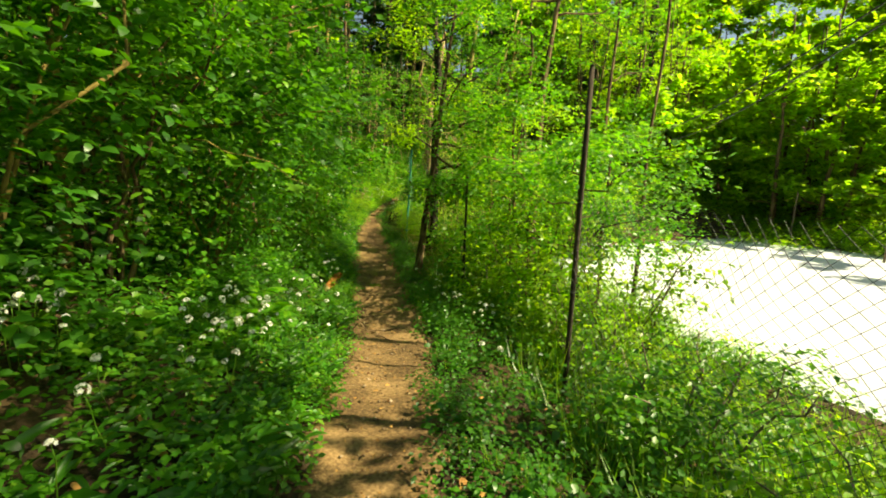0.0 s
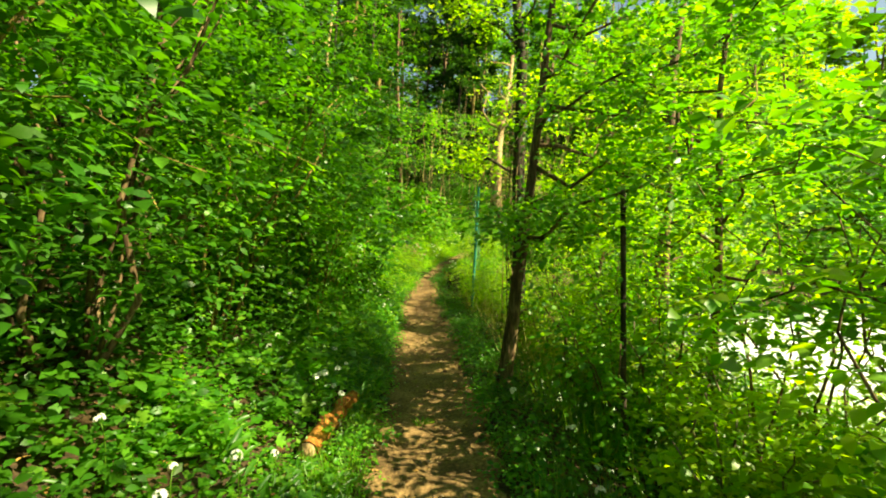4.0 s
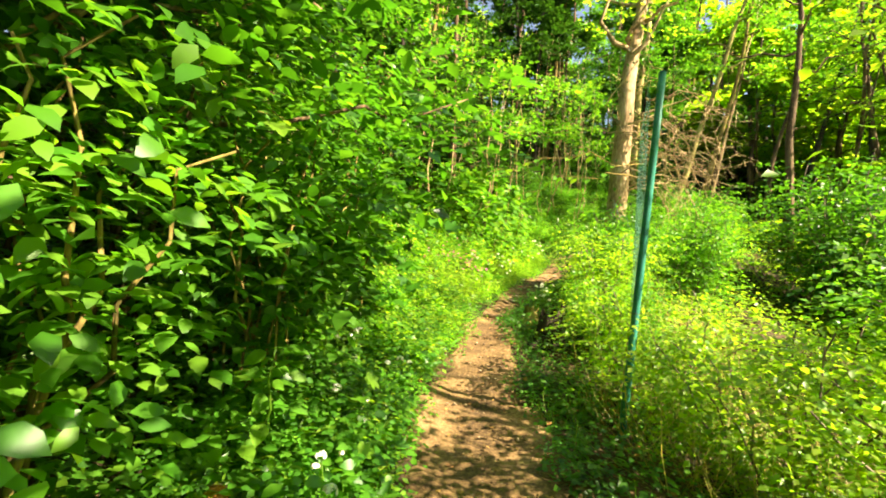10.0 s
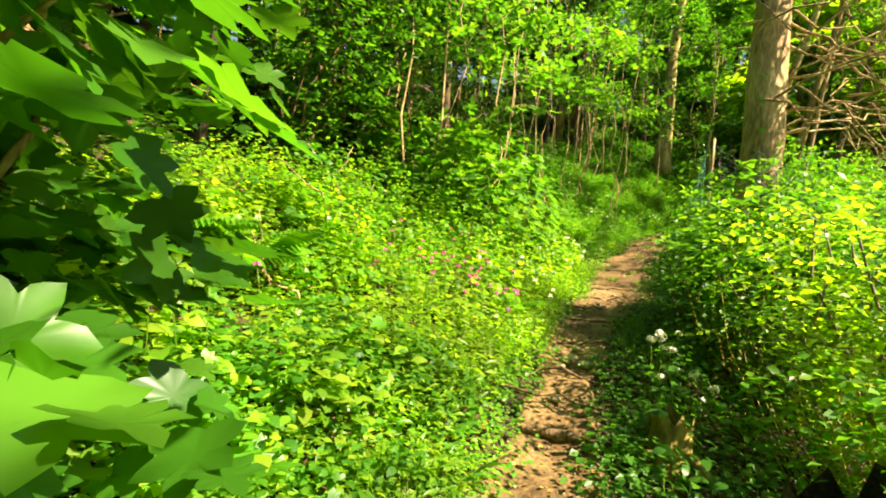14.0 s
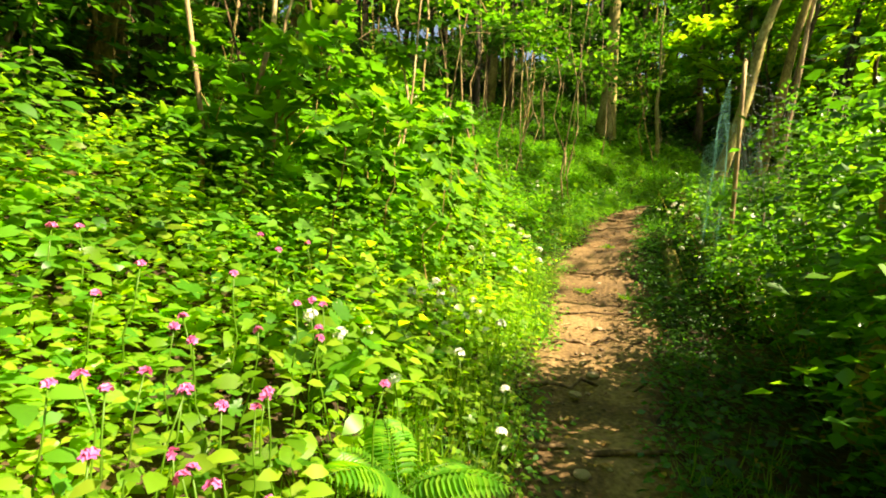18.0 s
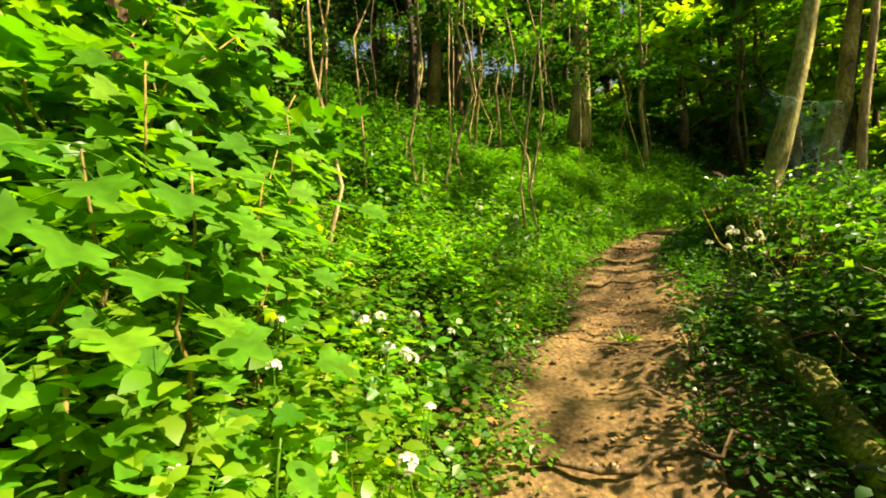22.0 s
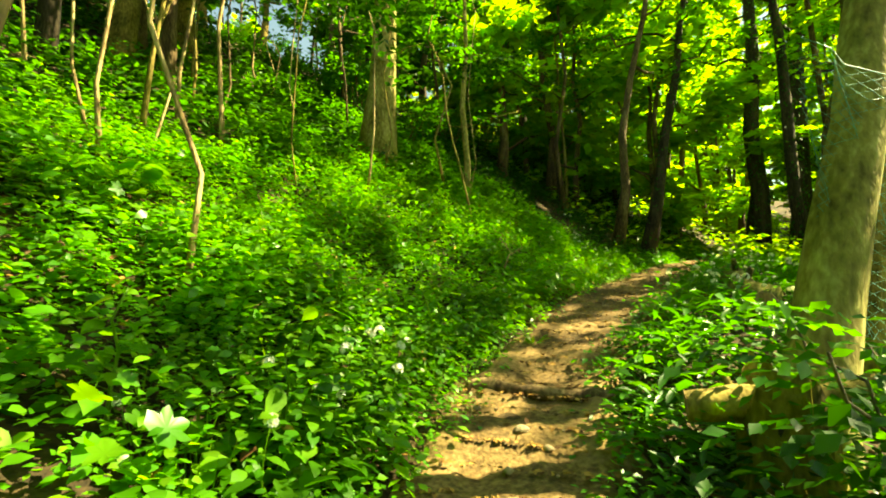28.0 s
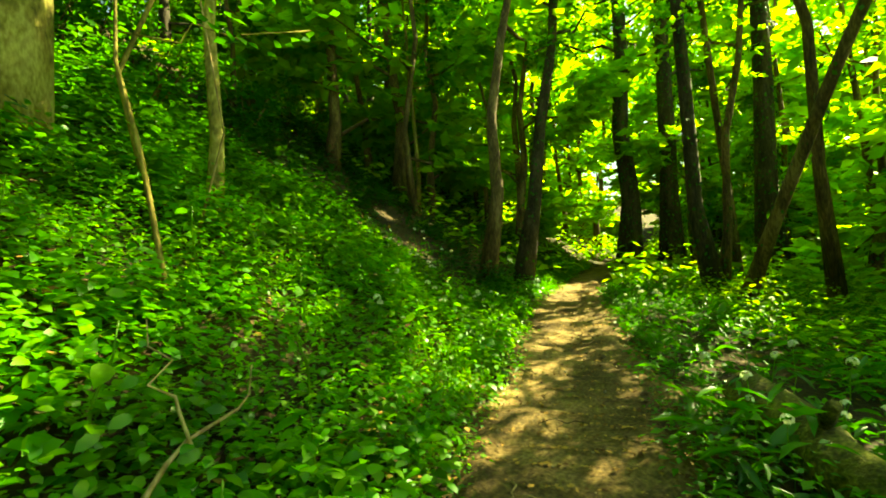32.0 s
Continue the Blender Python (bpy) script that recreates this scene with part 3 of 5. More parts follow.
for x, y, tx, ty, tall in [(3.3, 1.2, 2.9, 0.4, 4.6), (4.0, 3.6, 4.2, 3.0, 5.0), (3.4, -1.6, 3.0, -2.0, 3.6), (5.2, 0.6, 5.0, 0.2, 4.4), (4.6, 6.6, 4.8, 6.2, 5.0)]:
    b = on(x, y)
    tree("field_maple", b, (tx, ty, b[2] + tall), 0.06, "small leafy maple in full sun above the yard", limbs=9, crown=3600, leaf=0.095, reach=1.8, low=0.44, bark=BARK, foliage=LEAF_SUN_YELLOW if y > 3 else LEAF_LIGHT, group="maples above the yard", lift=0.2)
tree("bare_topped_tree", on(4.22, 14.85), (5.15, 15.3, 9.5), 0.26, "pale pollarded trunk with tangled bare sunlit branches", limbs=5, crown=500, leaf=0.11, reach=1.6, low=0.66,
     mid=(4.43, 14.80, 5.6), bark=BARK_PALE, foliage=LEAF_SUN_YELLOW, wob=0.004, limb_list=[(0.5, (-0.8, 0.1, 2.6)), (0.53, (0.7, -0.5, 1.9)), (0.6, (-0.2, -0.6, 1.8))], thick=2.0, ivy=150)
tree("twin_trunk_tree", on(8.84, 22.13), (11.3, 20.7, 13.0), 0.165, "tall pale leaning trunk beside the path", limbs=5, crown=650, leaf=0.13, reach=2.6, low=0.72, bark=BARK_SMOOTH, foliage=LEAF_LIGHT, mid=(9.72, 21.92, 5.4), wob=0.004)
tree("twin_trunk_tree", on(10.1, 22.25), (11.8, 21.2, 12.5), 0.15, "second pale trunk of a leaning group", limbs=5, crown=650, leaf=0.13, reach=2.6, low=0.72, bark=BARK_MOSS, foliage=LEAF_LIGHT, mid=(10.7, 22.0, 5.7))
tree("twin_trunk_tree", on(10.4, 22.0), (12.0, 21.6, 12.0), 0.075, "thinner third trunk of a leaning group", limbs=4, crown=650, leaf=0.13, reach=2.4, low=0.72, bark=BARK_PALE, foliage=LEAF_LIGHT, mid=(10.9, 21.8, 5.9))
tree("straight_bank_tree", on(10.78, 30.15), (11.75, 30.4, 17.0), 0.34, "straight yellowish trunk standing on the bank", limbs=9, crown=3000, leaf=0.17, reach=3.4, low=0.5, bark=BARK_SMOOTH, wob=0.004)
tree("crooked_young_tree", on(12.25, 28.9), (12.65, 29.2, 12.5), 0.078, "thin crooked yellow-lit young tree", limbs=6, crown=900, leaf=0.13, reach=2.0, low=0.45, bark=BARK_SMOOTH, wob=0.012)
tree("crooked_young_tree", on(11.2, 27.25), (11.0, 28.2, 8.0), 0.022, "thin leaning brown sapling standing in the undergrowth", limbs=3, crown=160, leaf=0.13, reach=1.8, low=0.5, bark=BARK_MOSS, wob=0.014)
tree("dark_leaning_tree", on(17.6, 29.0), (19.6, 28.6, 15.0), 0.15, "slim brown trunk leaning downhill", limbs=8, crown=900, leaf=0.16, reach=3.0, low=0.5, bark=BARK, wob=0.015)
tree("dark_leaning_tree", on(19.2, 29.1), (21.8, 28.2, 16.0), 0.19, "thick dark trunk leaning over the path", limbs=8, crown=1000, leaf=0.17, reach=3.2, low=0.5, bark=BARK_DARK, ivy=500)
# this trunk's dense crown is added to shade the bank opposite
tree("dark_leaning_tree", on(20.6, 25.4), (20.2, 26.3, 16.0), 0.17, "dark ivied trunk below the path, dense crown added for shade", limbs=10, crown=2200, leaf=0.19, reach=3.4, low=0.5, bark=BARK_DARK, foliage=LEAF_LIGHT, ivy=600)
for x, y, r, dx in [(25.6, 28.5, 0.34, 0.2), (26.6, 27.4, 0.34, 0.1), (24.0, 24.6, 0.3, 0.3)]:
    tree("ivy_clad_tree", on(x, y), (x + dx, y, 19.0), r, "tall dark trunk clad in ivy at the bend", limbs=9, crown=1000, leaf=0.2, reach=4.0, low=0.4, bark=BARK_DARK, foliage=LEAF_SUN_YELLOW, ivy=1500)
for x, y, tx, ty, r in [(18.9, 24.95, 15.6, 20.6, 0.10), (18.0, 22.6, 21.5, 20.0, 0.10), (20.5, 22.4, 20.2, 21.5, 0.12), (16.0, 22.6, 17.2, 21.4, 0.05), (22.5, 23.0, 24.5, 21.0, 0.13), (21.0, 25.4, 21.6, 24.6, 0.10), (17.0, 20.6, 17.5, 20.0, 0.13), (19.4, 19.8, 19.8, 19.2, 0.14), (23.6, 21.2, 24.2, 20.6, 0.16)]:
    tree("leaning_wood_tree", on(x, y), (tx, ty, ground_at(x, y) + 10), r, "leaning trunk among the trees below the path", limbs=7, crown=800, leaf=0.17, reach=2.8, low=0.4, bark=BARK, foliage=LEAF_SUN_YELLOW, group="trees below the path", ivy=160)

# tall trees added below the path so high crowns shade the bank
for x, y, tx, ty, tall in [(19.8, 23.6, 18.8, 24.6, 14), (17.4, 21.9, 16.8, 23.2, 13), (22.4, 25.2, 21.4, 26.0, 15), (20.6, 19.6, 20.2, 20.4, 15), (23.4, 20.4, 23.0, 21.4, 16), (25.5, 22.4, 25.0, 23.0, 16)]:
    tree("canopy_shade_tree", on(x, y), (tx, ty, ground_at(x, y) + tall), 0.10, "tall tree added below the path for its high crown's shade", limbs=10, crown=1150, leaf=0.19, reach=3.6, low=0.55, bark=BARK, foliage=LEAF_LIGHT, group="trees below the path")

# tall trees added by the yard, mostly unseen, high crowns shading the path
for x, y, tall, low, crown in [(5.0, -10.6, 12, 0.5, 2600), (5.8, 0.2, 13, 0.62, 900), (6.6, -8.6, 15, 0.62, 650), (8.0, -6.6, 16, 0.68, 450), (4.6, -14.0, 13, 0.45, 1500), (6.4, 6.8, 14, 0.62, 500), (11.4, 19.0, 12, 0.5, 420), (16.0, 16.9, 15, 0.5, 700)]:
    b = on(x, y)
    tree("shade_caster_tree", b, (x + rng.uniform(-0.4, 0.4), y + rng.uniform(-0.3, 0.3), b[2] + tall), 0.045 if tall == 13 and y > 0 else 0.14, "tall tree added beside the yard, its high crown casting shade", limbs=11, crown=crown, leaf=0.21, reach=3.3, low=low, bark=BARK, foliage=LEAF_LIGHT, group="trees beside the yard", lift=0.25)

# pale saplings on the left bank
SAPS = [(0.10, 16.95, 0.0, 17.2, 0.028), (0.50, 16.90, 0.75, 17.1, 0.030), (0.66, 16.95, 1.0, 17.3, 0.018), (1.72, 18.45, 2.4, 18.8, 0.022), (1.68, 18.85, 1.9, 19.2, 0.03),
        (4.35, 22.6, 4.5, 23.0, 0.028), (4.55, 22.75, 5.0, 23.2, 0.022), (5.76, 22.62, 5.95, 22.8, 0.026), (5.95, 22.6, 6.3, 22.9, 0.025), (5.2, 23.55, 5.3, 23.8, 0.04),
        (3.1, 20.9, 3.2, 21.2, 0.025), (2.4, 20.3, 2.3, 20.6, 0.03), (7.4, 28.0, 7.5, 28.2, 0.05), (6.9, 28.6, 7.6, 28.8, 0.045), (3.6, 22.2, 3.9, 22.6, 0.02), (6.6, 24.6, 6.4, 25, 0.03), (3.3, 22.9, 3.0, 23.4, 0.03)]
for x, y, tx, ty, r in SAPS:
    b, r = on(x, y), r * (0.72 if y > 22 else 0.9)
    tree("pale_sapling", b, (tx, ty, b[2] + 6.0), r, "thin pale sapling rising bare out of undergrowth", limbs=4, crown=200, leaf=0.11, reach=1.1, low=0.5, bark=BARK_PALE, foliage=LEAF_LIGHT, group="saplings on the bank", sides=6, shape=MAPLE, per=5, wob=0.013)

# the trees up the left slope, along the first half
for x, y, r, dx, tall, ivy, bark in [(-4.6, 7.2, 0.14, 0.9, 8, 0, BARK_PALE), (-3.2, 7.2, 0.07, 0.0, 7, 0, BARK_PALE), (-5.4, 12.6, 0.15, 0.2, 9, 0, BARK), (-3.6, 10.6, 0.14, 0.2, 9, 1600, BARK_DARK), (-2.45, 12.75, 0.13, 0.5, 8, 0, BARK_PALE),
                                     (-2.2, 6.75, 0.08, 0.4, 5, 0, BARK_PALE), (-2.35, 6.95, 0.07, -0.4, 5, 0, BARK_PALE), (-2.1, 7.1, 0.05, 0.9, 5, 0, BARK), (-3.4, 3.0, 0.12, 0.5, 7, 0, BARK), (-4.4, 0.5, 0.14, 0.3, 8, 0, BARK), (-3.0, -3.0, 0.07, 0.8, 6, 0, BARK_MOSS),
                                     (-3.2, -3.4, 0.06, 0.1, 6, 0, BARK_MOSS), (-3.5, -2.8, 0.07, 1.5, 6, 0, BARK_MOSS), (-5.0, -6.0, 0.15, 0.3, 8, 0, BARK), (-5.5, 4.0, 0.15, 0.3, 9, 0, BARK), (-6.0, 9.5, 0.15, 0.3, 9, 0, BARK)]:
    z = ground_at(x, y)
    tree("slope_tree", (x, y, z), (x + dx, y + 0.3, z + tall), r, "sun-flecked trunk on the slope above the path", limbs=9, crown=3600, leaf=0.13, reach=2.4, low=0.28, bark=bark, ivy=ivy, group="trees on the slope")
# the wood further up the slope and beyond the end
k = 0
while k < 92:
    s, l = rng.uniform(12, 62), rng.uniform(4.6, 22)
    x, y, z = (float(v[0]) for v in spot(s, l))
    if math.hypot(x - 11, y - 30.6) < 2.0 or (s > 34 and l < 6.5):
        continue
    k += 1
    # dark leaf tone before 39 m paints the closed wood's shade
    tree("wood_tree", (x, y, z), (x + rng.uniform(-0.6, 1.2), y + rng.uniform(-0.6, 0.6), z + rng.uniform(11, 17)), rng.uniform(0.06, 0.2), "woodland tree on the hillside, leaf tone painted for shade", limbs=6, crown=2100 if 29 < s < 48 else 800, leaf=0.28, reach=3.0,
         low=0.16, bark=[BARK, BARK_DARK, BARK_MOSS][k % 3], foliage=LEAF_IVY_SHADE if s < 39 and l < 14 else [LEAF, LEAF_LIGHT][k % 2], group="hillside wood", sides=6)
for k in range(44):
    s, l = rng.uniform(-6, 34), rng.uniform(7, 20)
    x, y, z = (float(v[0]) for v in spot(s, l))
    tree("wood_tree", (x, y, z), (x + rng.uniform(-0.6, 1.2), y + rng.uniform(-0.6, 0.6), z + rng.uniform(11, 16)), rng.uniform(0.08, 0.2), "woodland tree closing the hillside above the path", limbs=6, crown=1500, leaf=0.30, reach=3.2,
         low=0.12, bark=[BARK, BARK_DARK, BARK_MOSS][k % 3], foliage=[LEAF, LEAF_IVY_SHADE][k % 2], group="hillside wood", sides=6)
# far hillside trees, leaf colour darkened in place of real shade
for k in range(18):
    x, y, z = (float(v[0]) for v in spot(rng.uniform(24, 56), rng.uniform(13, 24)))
    tree("wood_tree", (x, y, z), (x + rng.uniform(-0.6, 1.0), y + rng.uniform(-0.6, 0.6), z + rng.uniform(9, 14)), rng.uniform(0.1, 0.2), "dense tree far up the hillside, leaves darkened as shade", limbs=7, crown=1800, leaf=0.42, reach=3.4,
         low=0.02, bark=BARK_DARK, foliage=LEAF_IVY_SHADE, group="hillside wood", sides=6)
# crowded thin poles, their leaves darkened to paint the thicket's shade
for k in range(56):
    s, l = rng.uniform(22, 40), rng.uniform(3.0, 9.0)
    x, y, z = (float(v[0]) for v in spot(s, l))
    tree("thin_pole", (x, y, z), (x + rng.uniform(-0.5, 0.7), y + rng.uniform(-0.5, 0.5), z + rng.uniform(5, 8)), rng.uniform(0.010, 0.030), "thin bare pole in a crowded thicket, leaves darkened as shade", limbs=3, crown=260, leaf=0.15, reach=1.3,
         low=0.3, bark=[BARK_PALE, BARK, BARK_MOSS][k % 3], foliage=LEAF_IVY_SHADE, group="thicket poles", sides=5, wob=0.022)
for k in range(104):
    s, l = rng.uniform(46, 80), rng.uniform(-18, 7)
    if abs(l + 0.3) < 2.0 or (s < 53 and l < 2):
        continue
    x, y, z = (float(v[0]) for v in spot(s, l))
    # bright yellow leaves paint the backlit look past the bend
    tree("wood_tree", (x, y, z), (x + rng.uniform(-1, 1.5), y + rng.uniform(-1, 1), z + rng.uniform(8, 15)), rng.uniform(0.06, 0.2), "tree at the far end of the path, leaves brightened as backlight", limbs=6, crown=1350, leaf=0.45, reach=3.3,
         low=0.04, bark=BARK, foliage=LEAF_SUN_YELLOW, group="trees past the bend", sides=6)
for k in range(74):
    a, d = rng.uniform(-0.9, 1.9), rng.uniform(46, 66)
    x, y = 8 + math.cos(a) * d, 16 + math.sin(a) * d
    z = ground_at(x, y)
    # same raised leaf colour, painting backlight on the farthest trees
    tree("far_tree", (x, y, z), (x, y, z + rng.uniform(17, 27)), 0.2, "leafy tree far off through the wood, brightened as painted backlight", limbs=5, crown=1500, leaf=0.85, reach=5.2,
         low=0.02, bark=BARK, foliage=LEAF_SUN_YELLOW, group="far trees", sides=5, twig=1.8)
# beyond the yard, and bushes on its near side
for k in range(48):
    x, y = (rng.uniform(26, 42), rng.uniform(-16, 34)) if k % 2 else (rng.uniform(13, 30), rng.uniform(19.5, 23))
    if along(x, y)[1][0] > -7:
        continue
    z = ground_at(x, y)
    # raised leaf colour replaces the hazy light on these crowns
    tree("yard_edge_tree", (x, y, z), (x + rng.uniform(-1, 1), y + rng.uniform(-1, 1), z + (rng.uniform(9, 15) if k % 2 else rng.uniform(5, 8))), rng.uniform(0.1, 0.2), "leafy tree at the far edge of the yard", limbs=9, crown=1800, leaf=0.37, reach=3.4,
         low=0.03, bark=BARK, foliage=LEAF_BACKLIT, group="trees round the yard", sides=6)
for k in range(16):
    s, l = rng.uniform(19, 36), rng.uniform(-11, -6)
    x, y, z = (float(v[0]) for v in spot(s, l))
    # plain green past 25 m paints the bushes' shaded end
    shrub("big_bush", (x, y, z), rng.uniform(3.0, 4.6), 1.8, "large bush below the fence, leaf tone painted for sun and shade", 10, 3400, 0.13, [LEAF_SUN_YELLOW, LEAF_LIGHT][k % 2] if s < 25 else LEAF, WOOD, shape=DIAMOND, group="bushes below the fence", low=0.05, twig=0.8)

for k in range(8):
    x, y = rng.uniform(16.5, 25), rng.uniform(18.8, 21.5)
    if along(x, y)[1][0] > -4.2:
        continue
    z = ground_at(x, y)
    tree("undergrowth_tree", (x, y, z), (x + rng.uniform(-0.5, 0.5), y + rng.uniform(-0.5, 0.5), z + rng.uniform(5, 6.5)), 0.06, "dense young tree standing below the path", limbs=9, crown=2200, leaf=0.17, reach=2.0,
         low=0.10, bark=BARK, foliage=LEAF_LIGHT, group="young trees below the path", sides=6)

for s, l, tall in [(47.0, 4.2, 8.0), (50.0, 5.6, 9.0), (53.5, 4.6, 9.0), (55.0, 7.5, 10.0)]:
    x, y, z = (float(v[0]) for v in spot(s, l))
    tree("shade_tree", (x, y, z), (x + rng.uniform(-0.4, 0.4), y + rng.uniform(-0.4, 0.4), z + tall), 0.07, "slim tree with a leafy crown in the wood", limbs=9, crown=1500, leaf=0.16, reach=2.1,
         low=0.42, bark=BARK_MOSS, foliage=LEAF, group="slim trees in the wood", sides=7)

# bushes on the left of the first stretch
for k, (s, l, tall, wide, crown) in enumerate([(0.5, 2.7, 3.4, 1.5, 5600), (2.6, 2.6, 3.2, 1.4, 5600), (4.6, 2.8, 3.8, 1.6, 6000), (6.6, 2.6, 3.4, 1.4, 5600), (8.6, 2.8, 3.6, 1.5, 6000), (10.6, 2.6, 3.2, 1.5, 5600), (12.6, 2.7, 3.4, 1.4, 5600),
                                                (14.4, 3.0, 2.8, 1.3, 5600), (16.2, 2.8, 3.2, 1.4, 5600), (17.9, 2.7, 3.0, 1.3, 6000), (19.6, 2.9, 2.6, 1.2, 4600), (-2.0, 2.6, 3.4, 1.5, 4000), (-4.5, 2.8, 3.4, 1.5, 3000),
                                                (3.5, 4.8, 4.5, 1.8, 4500), (7.5, 4.8, 4.8, 1.8, 4500), (11.5, 4.8, 4.5, 1.8, 4500), (15.5, 5.0, 4.5, 1.8, 4500), (20.0, 5.0, 4.2, 1.8, 4500), (23.5, 4.6, 3.8, 1.6, 4500)]):
    x, y, z = (float(v[0]) for v in spot(s, l))
    shrub("hazel_bush", (x, y, z), tall, wide, "tall leafy bush arching from the bank over the path", 9, crown, 0.085 if l < 4 else 0.12, [LEAF, LEAF, LEAF_LIGHT][k % 3], BARK_MOSS if k % 2 else BARK, group="bushes on the bank", lean=(0.35, 0), low=0.12, shape=OVAL if l < 4 else DIAMOND)
for x, y, tall in [(1.3, 18.4, 1.5), (1.95, 19.7, 1.4), (0.5, 17.4, 1.6), (0.9, 19.3, 1.8), (2.5, 20.3, 1.2), (-0.2, 18.4, 1.9), (1.6, 20.6, 1.7)]:
    shrub("sycamore_bush", on(x, y), tall, 0.7, "sunlit young sycamore bush with broad lobed leaves", 8, 620, 0.15, LEAF_LIGHT, BARK_MOSS, per=5, shape=MAPLE, group="sycamore bushes", lean=(0.1, -0.1), low=0.15, twig=0.45, stem_r=0.012)
# broad-leaved young sycamore bushes hanging over the bank edge
for s, l, tall in [(14.6, 2.0, 2.3), (16.3, 1.75, 2.5), (17.6, 1.9, 2.7), (18.9, 2.0, 2.5), (12.8, 2.0, 2.4)]:
    x, y, z = (float(v[0]) for v in spot(s, l))
    if s > 17:
        shrub("sycamore_bush", (x, y, z), tall, 0.75, "dark young sycamore bush with broad lobed leaves", 6, 620, 0.15, LEAF, BARK_MOSS, per=5, shape=MAPLE, group="sycamore bushes", lean=(0.15, 0), low=0.2, twig=0.5, stem_r=0.014)
    else:
        shrub("hazel_bush", (x, y, z), tall, 0.8, "hazel bush with rounded leaves close to the path", 8, 2200, 0.10, LEAF_LIGHT if s < 15 else LEAF, BARK_MOSS, shape=RICH if s > 15 else OVAL, group="bushes on the bank", lean=(0.15, 0), low=0.15, twig=0.5, stem_r=0.014)
# bushes higher up the bank, darker leaves before 38 m painting tree shade
for k in range(40):
    s, l = rng.uniform(24, 56), rng.uniform(4.5, 12)
    x, y, z = (float(v[0]) for v in spot(s, l))
    if s > 35 and l < 6:
        continue
    shrub("shade_bush", (x, y, z), rng.uniform(1.2, 2.6), 1.2, "bush under the trees on the slope, leaf tone painted for shade", 7, 1500, 0.13, LEAF_IVY_SHADE if s < 38 else LEAF, BARK, shape=DIAMOND, group="bushes under the trees", low=0.05, twig=0.7)
# bushes on the right, along the fence; tall row behind added for shade
for k, (s, l, tall, wide, crown, leaf) in enumerate([(1.0, -2.2, 1.0, 0.9, 3000, 0.05), (3.0, -2.3, 1.0, 0.9, 3200, 0.05), (5.0, -2.4, 1.3, 0.9, 3600, 0.05), (6.6, -2.7, 1.2, 1.0, 3400, 0.06), (8.0, -2.2, 1.2, 0.9, 3600, 0.06), (9.6, -2.5, 1.5, 1.0, 3800, 0.06), (11.5, -2.8, 1.8, 1.0, 3600, 0.06), (13.4, -2.3, 1.5, 0.9, 3600, 0.05),
                                                      (15.0, -2.3, 1.5, 0.9, 4000, 0.045), (16.5, -2.1, 1.5, 0.9, 3900, 0.045), (18.0, -1.9, 1.5, 0.85, 3900, 0.045), (19.5, -1.8, 1.45, 0.8, 3900, 0.045), (20.9, -1.8, 1.6, 0.85, 3900, 0.045), (22.3, -1.8, 1.6, 0.85, 3900, 0.045), (23.7, -1.9, 1.7, 0.9, 4600, 0.05),
                                                      (25.0, -1.8, 1.3, 0.8, 4600, 0.05), (26.2, -1.8, 1.2, 0.8, 4200, 0.05), (27.4, -1.9, 1.1, 0.8, 4000, 0.05), (28.7, -1.9, 1.1, 0.8, 4000, 0.05), (30.0, -2.0, 1.1, 0.8, 3600, 0.05), (27.0, -3.2, 2.5, 1.0, 3600, 0.065), (29.2, -3.2, 2.4, 1.0, 3600, 0.065), (24.6, -3.3, 2.2, 0.9, 3200, 0.065), (25.8, -3.3, 2.4, 0.9, 3200, 0.065), (28.2, -3.4, 2.5, 0.9, 3200, 0.065), (30.4, -3.3, 2.3, 0.9, 3200, 0.065), (31.4, -2.0, 1.0, 0.8, 3000, 0.05), (32.6, -1.6, 0.9, 0.7, 2800, 0.06), (23.0, -1.55, 1.9, 0.6, 3000, 0.06), (23.9, -1.75, 2.0, 0.6, 3000, 0.06), (24.6, -2.1, 2.1, 0.6, 3000, 0.06)]):
    x, y, z = (float(v[0]) for v in spot(s, l))
    # golden tone at 12-17 m; deeper tones past 22 m paint shade
    shrub("fence_bush", (x, y, z), tall, wide, "small-leaved bush growing through the fence, leaf tone painted for sun and shade", 10, int(crown * (1.7 if 14 < s < 26 else 1.1)), leaf * 1.15, LEAF_SUN_YELLOW if 12 < s < 17.2 else [LEAF_SUN_YELLOW, LEAF_LIGHT, LEAF][k % 2 if s < 22 else 1 + k % 2], WOOD, shape=DIAMOND, group="bushes along the fence", low=0.06, twig=0.4, stem_r=0.010)


for s, l, tall in [(5.4, -3.0, 2.0), (6.9, -2.5, 2.5), (8.3, -2.9, 2.7), (9.3, -1.9, 1.7), (11.3, -2.3, 2.2), (12.6, -3.3, 2.6)]:
    x, y, z = (float(v[0]) for v in spot(s, l))
    shrub("yard_hedge_bush", (x, y, z), tall, 0.95, "leafy bush screening the yard from the path", 9, 1900, 0.085, LEAF_SUN_YELLOW if l < -2.4 else LEAF_LIGHT, BARK, group="bushes screening the yard", low=0.08, twig=0.5, stem_r=0.012)


